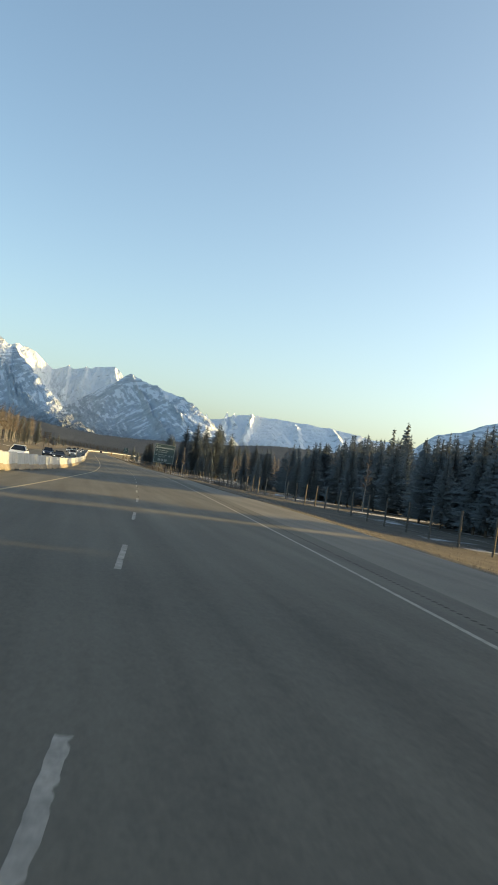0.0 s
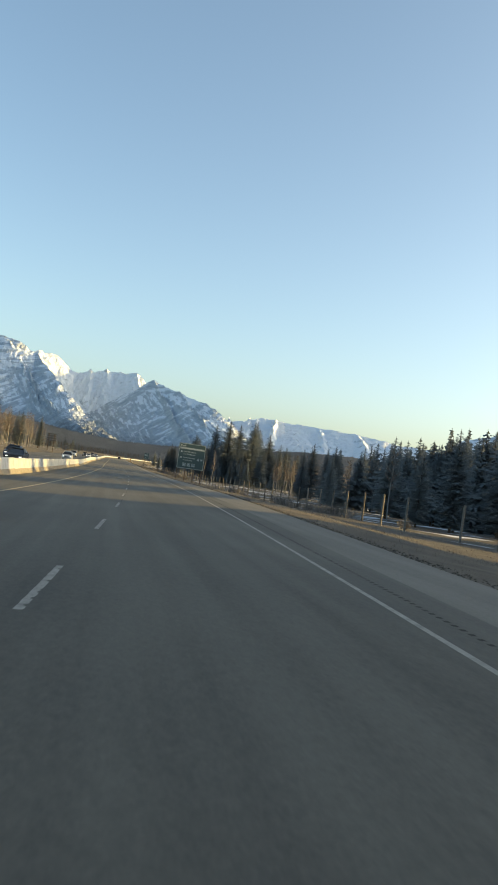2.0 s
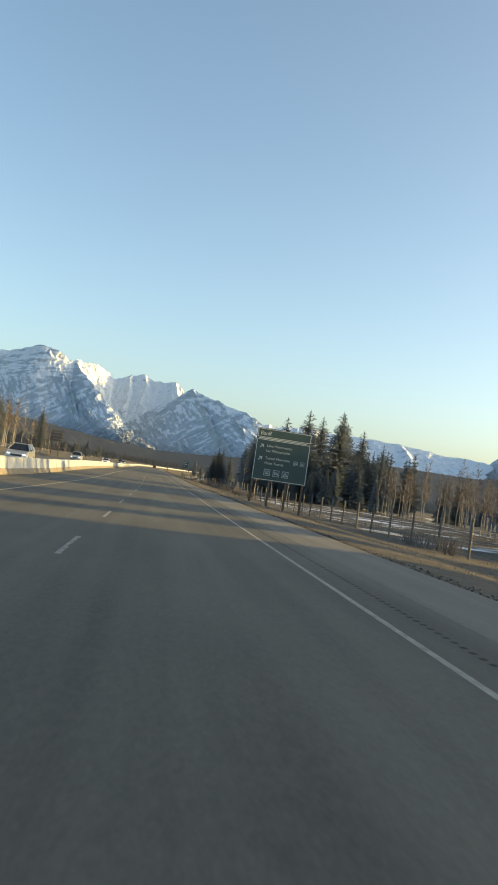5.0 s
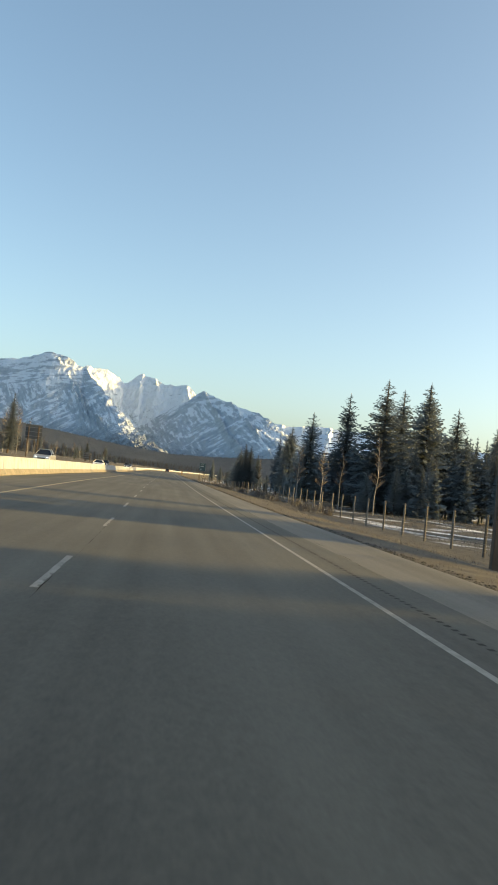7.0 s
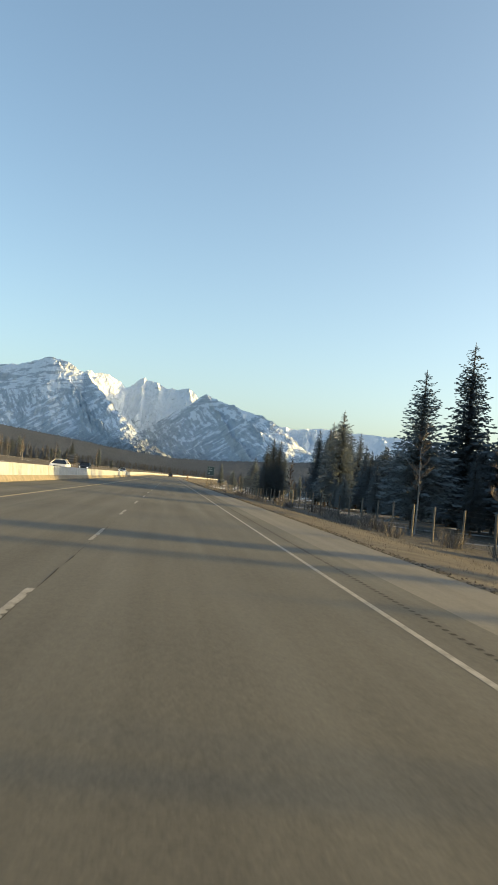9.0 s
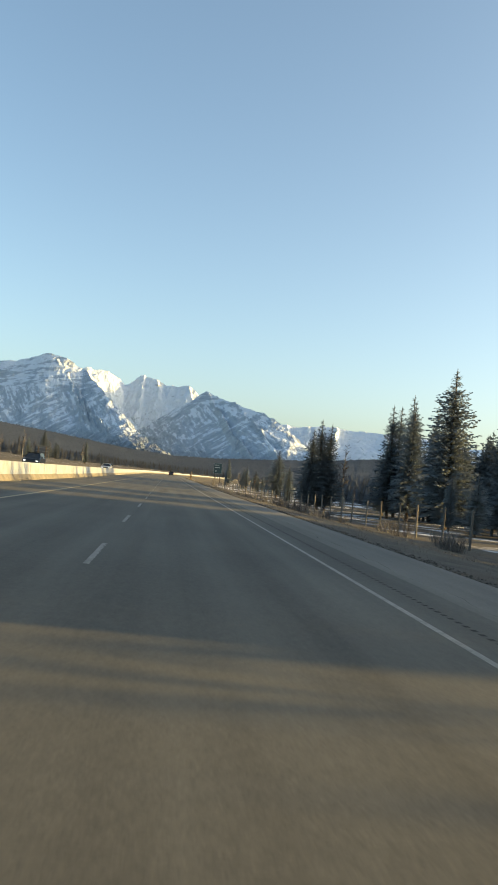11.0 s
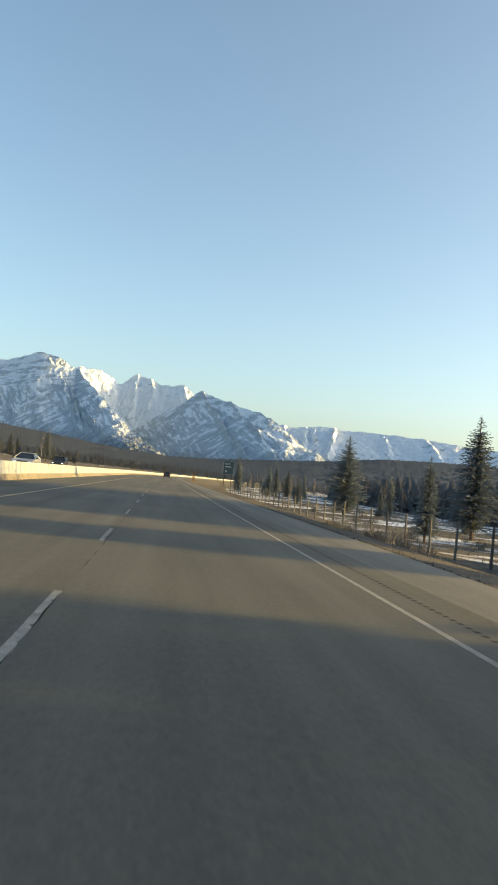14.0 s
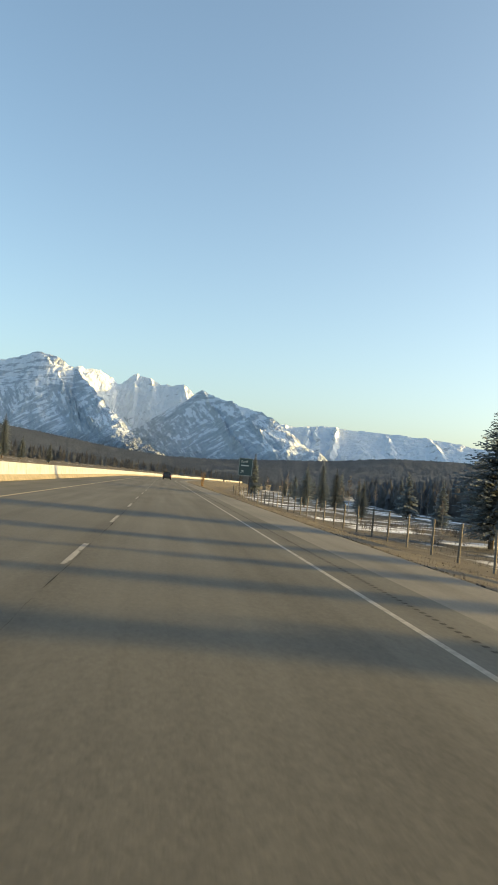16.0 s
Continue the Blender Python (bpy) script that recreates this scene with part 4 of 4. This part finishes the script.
def arrow(parent, x, z, s):
    b = bmesh.new()
    turn = Matrix.Rotation(radians(-45), 4, "Y")
    box(b, (s * 0.95, 0.006, s * 0.15), (x, -0.019, z), 0, turn)
    box(b, (s * 0.62, 0.006, s * 0.15), (x + s * 0.08, -0.0195, z + s * 0.33))
    box(b, (s * 0.15, 0.006, s * 0.62), (x + s * 0.335, -0.0195, z + s * 0.08))
    part("arrow", b, SIGN_WHITE, parent)


def pictogram(parent, x, z, s, kind):
    p = part("pictogram", box(bmesh.new(), (s, 0.006, s), (x, -0.019, z)), SIGN_BLUE, parent)
    b = bmesh.new()
    t = s * 0.045
    for dx, dz, w, h in ((0, 0.47, 1, 0.06), (0, -0.47, 1, 0.06), (0.47, 0, 0.06, 0.88), (-0.47, 0, 0.06, 0.88)):
        box(b, (w * s, 0.006, h * s), (x + dx * s, -0.024, z + dz * s))
    if kind == "lodge":
        for sg in (-1, 1):
            box(b, (s * 0.42, 0.006, t * 1.6), (x + sg * s * 0.17, -0.024, z + s * 0.18), 0, Matrix.Rotation(radians(24 * sg), 4, "Y"))
        box(b, (s * 0.5, 0.006, s * 0.13), (x, -0.024, z - s * 0.1))
        box(b, (s * 0.6, 0.006, t * 1.4), (x, -0.024, z - s * 0.24))
    elif kind == "table":
        box(b, (s * 0.6, 0.006, t * 1.7), (x, -0.024, z + s * 0.12))
        box(b, (s * 0.75, 0.006, t * 1.5), (x, -0.024, z - s * 0.08))
        for sg in (-1, 1):
            box(b, (t * 1.7, 0.006, s * 0.42), (x + sg * s * 0.2, -0.024, z - s * 0.06), 0, Matrix.Rotation(radians(-18 * sg), 4, "Y"))
    else:
        for sg in (-1, 1):
            box(b, (s * 0.55, 0.006, t * 1.8), (x + sg * s * 0.14, -0.024, z), 0, Matrix.Rotation(radians(58 * sg), 4, "Y"))
        box(b, (s * 0.7, 0.006, t * 1.4), (x, -0.024, z - s * 0.25))
    part("symbol", b, SIGN_WHITE, p)


def posts(parent, xs, z0, z1):
    for x in xs:
        part("post", box(bmesh.new(), (0.2, 0.2, z1 - z0), (x, 0.13, (z0 + z1) / 2), 0.012), DARK_WOOD, parent)


def big_sign():
    s = thing("road_sign", "large green highway guide sign with white lettering on timber posts", "road sign")
    W, z0, H = 5.6, 0.0, 4.15
    main = panel(s, "main_panel", W, H, z0, SIGN_GREEN)
    head = panel(s, "header_panel", W, 0.98, H + 0.1, SIGN_GREEN)
    lettering("Banff", 0.56, SIGN_WHITE, head, (0.32, -0.017, H + 0.38))
    part("divider", box(bmesh.new(), (W - 0.9, 0.02, 0.09), (W / 2, 0.0, H + 0.05)), SIGN_WHITE, s)
    for txt, z in (("Lake Minnewanka", 3.38), ("Lac Minnewanka", 2.88), ("Tunnel Mountain", 2.14), ("Mont Tunnel", 1.64)):
        lettering(txt, 0.37, SIGN_WHITE, main, (1.12, -0.017, z))
    arrow(main, 0.6, 3.4, 0.5)
    arrow(main, 0.6, 2.16, 0.5)
    for i, kind in enumerate(("lodge", "table", "tent")):
        pictogram(main, 1.5 + i * 0.94, 0.82, 0.64, kind)
    for i, kind in enumerate(("table", "tent")):
        pictogram(main, 4.3 + i * 0.68, 2.1, 0.42, kind)
    g = ground_z(12, -35.5) - 1.9
    posts(s, (0.15, 1.9, 3.65, 5.35), g - 0.4, H + 0.95)
    s.matrix_basis = pose(9.3, -35.5, 1.9, 0, 0, 2)


def exit_sign():
    s = thing("road_sign", "smaller green exit sign with an arrow on two posts", "road sign")
    W, H = 3.6, 4.6
    main = panel(s, "main_panel", W, H, 0, SIGN_GREEN)
    lettering("Banff", 0.85, SIGN_WHITE, main, (0.55, -0.017, 3.4))
    b = bmesh.new()
    box(b, (2.0, 0.006, 0.3), (1.6, -0.019, 2.65))
    part("unread_line", b, SIGN_WHITE, main)
    arrow(main, 0.95, 1.0, 0.9)
    z = 2.5
    posts(s, (0.6, 3.0), ground_z(22, 405) - z - 0.4, H - 0.2)
    s.matrix_basis = pose(20.6, 405, z, 0, 0, -4)


big_sign()
exit_sign()


def sign_back(x, y, z, w, h):
    """A sign for the oncoming traffic, seen from behind."""
    s = thing("road_sign", "grey back of a highway sign facing the oncoming traffic", "road sign")
    face = part("panel", box(bmesh.new(), (w, 0.03, h), (0, 0, h / 2), 0.008), DARK_BACK, s)
    for k in (0.2, 0.5, 0.8):
        part("stiffener", box(bmesh.new(), (w - 0.1, 0.05, 0.08), (0, -0.04, h * k)), SIGN_BACK, face)
    g = ground_z(x, y) - z
    for px in (-w * 0.3, w * 0.3):
        part("post", box(bmesh.new(), (0.18, 0.18, h * 0.9 - g + 0.4), (px, -0.16, (h * 0.9 + g - 0.4) / 2), 0.01), DARK_WOOD, s)
    s.matrix_basis = pose(x, y, z)


DARK_BACK = mat("weathered_sign_back", (0.09, 0.095, 0.1), 0.6, 0.2, vary=0.2, scale=1, fine=15, bump=0.05)
sign_back(-27.0, 107, 4.4, 3.3, 2.9)
sign_back(-28.5, 241, 1.7, 2.9, 2.5)


# ---- vehicles ----
def vehicle(kind, paint, label, lamp=None):
    """A car, van or pickup along +y, its nose towards +y."""
    length, width, height, bonnet, screen, roof_end, tail = {
        "car": (4.6, 1.82, 1.46, 0.93, (1.15, 0.35), -1.1, -1.85),
        "suv": (4.7, 1.9, 1.72, 1.08, (1.25, 0.6), -1.75, -2.15),
        "pickup": (5.8, 2.0, 1.85, 1.15, (1.35, 0.7), -0.75, -1.0)}[kind]
    s = thing(kind if kind != "suv" else "suv", label, "car", "traffic")
    hl = length / 2
    lower = [(-hl, 0.42), (-hl - 0.02, 0.75), (-hl + 0.06, bonnet + 0.02), (tail, bonnet + 0.05), (screen[0], bonnet), (hl - 0.25, bonnet - 0.12), (hl, bonnet - 0.3), (hl + 0.03, 0.5), (hl - 0.1, 0.3)]
    axle = (hl - 0.9, -hl + 0.95)
    for ax in axle:
        lower += [(ax + 0.40, 0.3), (ax + 0.30, 0.6), (ax, 0.72), (ax - 0.30, 0.6), (ax - 0.40, 0.3)]
    lower.append((-hl + 0.08, 0.3))
    b = bmesh.new()
    rows = []
    for x, k in ((-width / 2, 0.985), (-width / 2 + 0.07, 1.0), (width / 2 - 0.07, 1.0), (width / 2, 0.985)):
        rows.append([b.verts.new((x, y * k, z if z < 0.6 else 0.6 + (z - 0.6) * (k if k == 1 else 0.9))) for y, z in lower])
    n = len(lower)
    for r0, r1 in zip(rows, rows[1:]):
        for j in range(n):
            b.faces.new((r0[j], r0[(j + 1) % n], r1[(j + 1) % n], r1[j]))
    b.faces.new(rows[0])
    b.faces.new(list(reversed(rows[-1])))
    part("body", b, paint, s)
    cab = [(tail, bonnet + 0.0), (roof_end, height - 0.05), (screen[1] - 0.1, height - 0.05), (screen[0], bonnet - 0.02)]
    b = bmesh.new()
    rows = []
    for sx in (-1, 1):
        rows.append([b.verts.new((sx * (width / 2 - (0.06 if z < height - 0.2 else 0.24)), y, z)) for y, z in cab])
    for j in range(4):
        b.faces.new((rows[0][j], rows[0][(j + 1) % 4], rows[1][(j + 1) % 4], rows[1][j]))
    b.faces.new(rows[0])
    b.faces.new(list(reversed(rows[1])))
    part("cabin_glass", b, CAR_GLASS, s)
    part("roof", box(bmesh.new(), (width - 0.46, screen[1] - roof_end, 0.09), (0, (screen[1] + roof_end) / 2 - 0.03, height - 0.03), 0.035), paint, s)
    for sx in (-1, 1):
        for y0, z0, y1, z1 in ((screen[0], bonnet, screen[1] - 0.08, height - 0.05), (tail, bonnet, roof_end, height - 0.05), (-0.25, bonnet, -0.3, height - 0.05)):
            d = Vector((0, y1 - y0, z1 - z0))
            b = bmesh.new()
            box(b, (0.05, 0.07, d.length), (sx * (width / 2 - 0.145), (y0 + y1) / 2, (z0 + z1) / 2), 0, Matrix.Rotation(-math.atan2(d.y, d.z), 4, "X") @ Matrix.Rotation(radians(-22 * sx), 4, "Y"))
            part("pillar", b, paint, s)
        part("mirror", box(bmesh.new(), (0.2, 0.1, 0.14), (sx * (width / 2 + 0.1), screen[0] - 0.25, bonnet + 0.1), 0.03), BLACK_TRIM, s)
        part("headlight", box(bmesh.new(), (0.3, 0.1, 0.12), (sx * (width / 2 - 0.27), hl + 0.0, bonnet - 0.34), 0.04), lamp or LAMP_CLEAR, s, "clear headlight lens")
        part("tail_light", box(bmesh.new(), (0.22, 0.08, 0.26), (sx * (width / 2 - 0.18), -hl - 0.0, bonnet - 0.18), 0.03), LAMP_RED, s, "red tail light lens")
        for ax in axle:
            tv, tf = [], []
            tube(tv, tf, [(sx * (width / 2 - 0.24), ax, 0.335), (sx * (width / 2 - 0.2), ax, 0.335), (sx * (width / 2 - 0.04), ax, 0.335), (sx * (width / 2), ax, 0.335)], [0.3, 0.335, 0.335, 0.3], 18)
            w = part("tyre", (tv, tf), TYRE, s)
            tv, tf = [], []
            tube(tv, tf, [(sx * (width / 2 - 0.05), ax, 0.335), (sx * (width / 2 + 0.008), ax, 0.335)], [0.215, 0.2], 12)
            part("rim", (tv, tf), RIM, w)
    part("grille", box(bmesh.new(), (width * 0.5, 0.05, 0.2), (0, hl + 0.02, 0.62), 0.02), BLACK_TRIM, s)
    part("rear_bumper", box(bmesh.new(), (width * 0.9, 0.12, 0.2), (0, -hl - 0.02, 0.5), 0.04), BLACK_TRIM, s)
    if kind == "pickup":
        part("cargo_bed", box(bmesh.new(), (width - 0.3, 1.55, 0.06), (0, -1.95, bonnet + 0.06), 0.02), BLACK_TRIM, s)
    return s


def paint(name, c, metal=0.4):
    return mat(name, c, 0.28, metal, vary=0.06, scale=0.6, fine=8, bump=0, spec=0.6)


def drive(s, y, u, back=False):
    lift = OPPOSITE if back else 0.0
    a, b = road_at(y, u, lift), road_at(y + 3, u, lift)
    d = (b - a) * (-1 if back else 1)
    s.matrix_basis = Matrix.Translation(a) @ d.to_track_quat("Y", "Z").to_matrix().to_4x4()
    return s


drive(vehicle("suv", paint("dark_grey_paint", (0.03, 0.033, 0.038)), "dark grey vehicle driving ahead in the lane"), 382, -1.9)
drive(vehicle("pickup", paint("white_paint", (0.7, 0.71, 0.72), 0.0), "white pickup truck on the oncoming carriageway", HEADLAMP_ON), -150, -18.2, True)
drive(vehicle("car", paint("black_paint", (0.02, 0.02, 0.022)), "black car with bright headlights on the oncoming carriageway", HEADLAMP_ON), -118, -15.0, True)
drive(vehicle("suv", paint("dark_blue_paint", (0.02, 0.035, 0.07)), "dark blue car on the oncoming carriageway", HEADLAMP_ON), -96, -18.2, True)
drive(vehicle("suv", paint("silver_paint", (0.5, 0.51, 0.52), 0.7), "silver car on the oncoming carriageway", HEADLAMP_ON), -40, -15.0, True)
drive(vehicle("pickup", paint("silver_paint", (0.5, 0.51, 0.52), 0.7), "silver pickup truck on the oncoming carriageway", HEADLAMP_ON), 48, -18.2, True)
drive(vehicle("car", paint("white_paint", (0.7, 0.71, 0.72), 0.0), "white car on the oncoming carriageway", HEADLAMP_ON), 92, -15.0, True)
drive(vehicle("suv", paint("black_paint", (0.02, 0.02, 0.022)), "black car on the oncoming carriageway", HEADLAMP_ON), 150, -18.2, True)
drive(vehicle("car", paint("silver_paint", (0.5, 0.51, 0.52), 0.7), "silver car far along the oncoming carriageway", HEADLAMP_ON), 215, -15.0, True)
drive(vehicle("suv", paint("dark_grey_paint", (0.03, 0.033, 0.038)), "dark car far along the oncoming carriageway", HEADLAMP_ON), 262, -18.2, True)


# ---- wear on the road ----
def wiggle(name, y0, y1, u, amp, width, seed, material, label):
    """A crack or its sealer that wanders along the road."""
    verts, faces = [], []
    y, i = y0, 0
    while y < y1:
        c = u + amp * noise.noise((y * 0.35, seed, 0)) + amp * 0.5 * noise.noise((y * 1.9, seed, 4))
        w = 0.5 * width * max(0.0, -0.15 + 1.6 * abs(noise.noise((y * 0.8, seed, 9))))
        verts += [tuple(road_at(y, c - w / 2, 0.003)), tuple(road_at(y, c + w / 2, 0.003))]
        if i:
            k = 2 * i
            faces.append((k - 2, k - 1, k + 1, k))
        y += 0.45
        i += 1
    ob = part(name, (verts, faces), material, None)
    return tagged(ob, label, "road crack", kind="structure")


for seed, (y0, y1, u, amp, w) in enumerate(((-225, -205, -3.66, 0.03, 0.05), (-172, -158, -3.65, 0.03, 0.05), (-172, -160, -1.3, 0.35, 0.03), (-150, -138, -3.65, 0.03, 0.05), (-50, -36, -3.64, 0.03, 0.06),
                                          (-22, 10, -3.66, 0.02, 0.035), (0, 20, -3.65, 0.02, 0.03), (76, 140, -3.64, 0.03, 0.055), (140, 200, -3.64, 0.03, 0.05), (196, 240, -3.65, 0.03, 0.05), (-60, -20, 1.0, 0.2, 0.04), (60, 90, 1.3, 0.25, 0.03))):
    wiggle("crack_seam", y0, y1, u, amp, w, seed + 0.37, SEAL, "dark irregular crack along the asphalt lane joint")


def rumble():
    verts, faces = [], []
    y = -262.0
    while y < 330:
        k = len(verts)
        verts += [tuple(road_at(y + dy, 0.48 + du, 0.002)) for dy, du in ((0, -0.035), (0, 0.035), (0.1, 0.035), (0.1, -0.035))]
        faces.append((k, k + 1, k + 2, k + 3))
        y += 0.22
    return tagged(part("rumble_strip", (verts, faces), GROOVE, None), "row of dark milled grooves along the shoulder", "rumble strip", kind="stuff")


GROOVE = mat("milled_groove", (0.046, 0.045, 0.042), 0.95, vary=0.3, scale=3, fine=40, bump=0, spec=0.05)
rumble()


def grass(n, y0, y1, u0, u1, h0, h1, seed, power=1.0):
    """Tufts of dry blades, many in one mesh."""
    rng = random.Random(seed)
    verts, faces = [], []
    for _ in range(n):
        y = rng.uniform(y0, y1)
        u = u0 + (u1 - u0) * rng.random() ** power
        x = edge_x(y) + u + wider(y)
        z = ground_z(x, y) - 0.03
        for _ in range(5):
            a = rng.uniform(0, 6.28)
            h = rng.uniform(h0, h1)
            bx, by = x + rng.uniform(-0.12, 0.12), y + rng.uniform(-0.12, 0.12)
            lx, ly = math.cos(a) * h * 0.45, math.sin(a) * h * 0.45
            w = 0.012 + 0.01 * rng.random()
            i = len(verts)
            verts += [(bx - ly * w * 4, by + lx * w * 4, z), (bx + ly * w * 4, by - lx * w * 4, z), (bx + lx, by + ly, z + h)]
            faces.append((i, i + 1, i + 2))
    return tagged(part("dry_grass", (verts, faces), GRASS, None), "tufts of dry tan grass on the road verge", "grass", kind="stuff")


grass(7000, -262, 60, 2.85, 9, 0.04, 0.16, 31, 1.6)
grass(7000, 60, 330, 2.85, 9, 0.04, 0.16, 32, 1.6)
grass(9000, -262, 330, 8, 17, 0.08, 0.22, 33)
grass(9000, 145, 330, 17, 55, 0.12, 0.4, 34)
grass(5000, -45, 76, 17, 50, 0.12, 0.4, 35)


def gravel(n, y0, y1, u0, u1, seed):
    """Loose stones along the broken edge of the shoulder."""
    rng = random.Random(seed)
    verts, faces = [], []
    for _ in range(n):
        y = rng.uniform(y0, y1)
        u = u0 + (u1 - u0) * rng.random() ** 2 + 0.12 * noise.noise((y * 0.6, 3.1, 0)) + 0.07 * noise.noise((y * 2.3, 8.4, 0))
        x = edge_x(y) + u + wider(y)
        z, q, i = ground_z(x, y), rng.uniform(0.012, 0.036), len(verts)
        for dx, dy, dz in ((1, 0, 0.1), (0, 1, 0), (-1, 0, 0.1), (0, -1, 0), (0.1, 0.1, 0.8), (0, 0, -0.6)):
            verts.append((x + q * (dx + rng.uniform(-0.3, 0.3)), y + q * (dy + rng.uniform(-0.3, 0.3)), z + q * (dz + rng.uniform(-0.2, 0.2))))
        for k in range(4):
            faces += [(i + k, i + (k + 1) % 4, i + 4), (i + (k + 1) % 4, i + k, i + 5)]
    return tagged(part("gravel", (verts, faces), STONE, None), "dark loose gravel along the shoulder edge", "gravel", kind="stuff")


STONE = mat("verge_gravel", (0.06, 0.056, 0.05), 0.95, vary=0.3, scale=2, fine=30, bump=0, spec=0.1, random_by="island")
gravel(26000, -262, 330, 2.62, 3.15, 41)
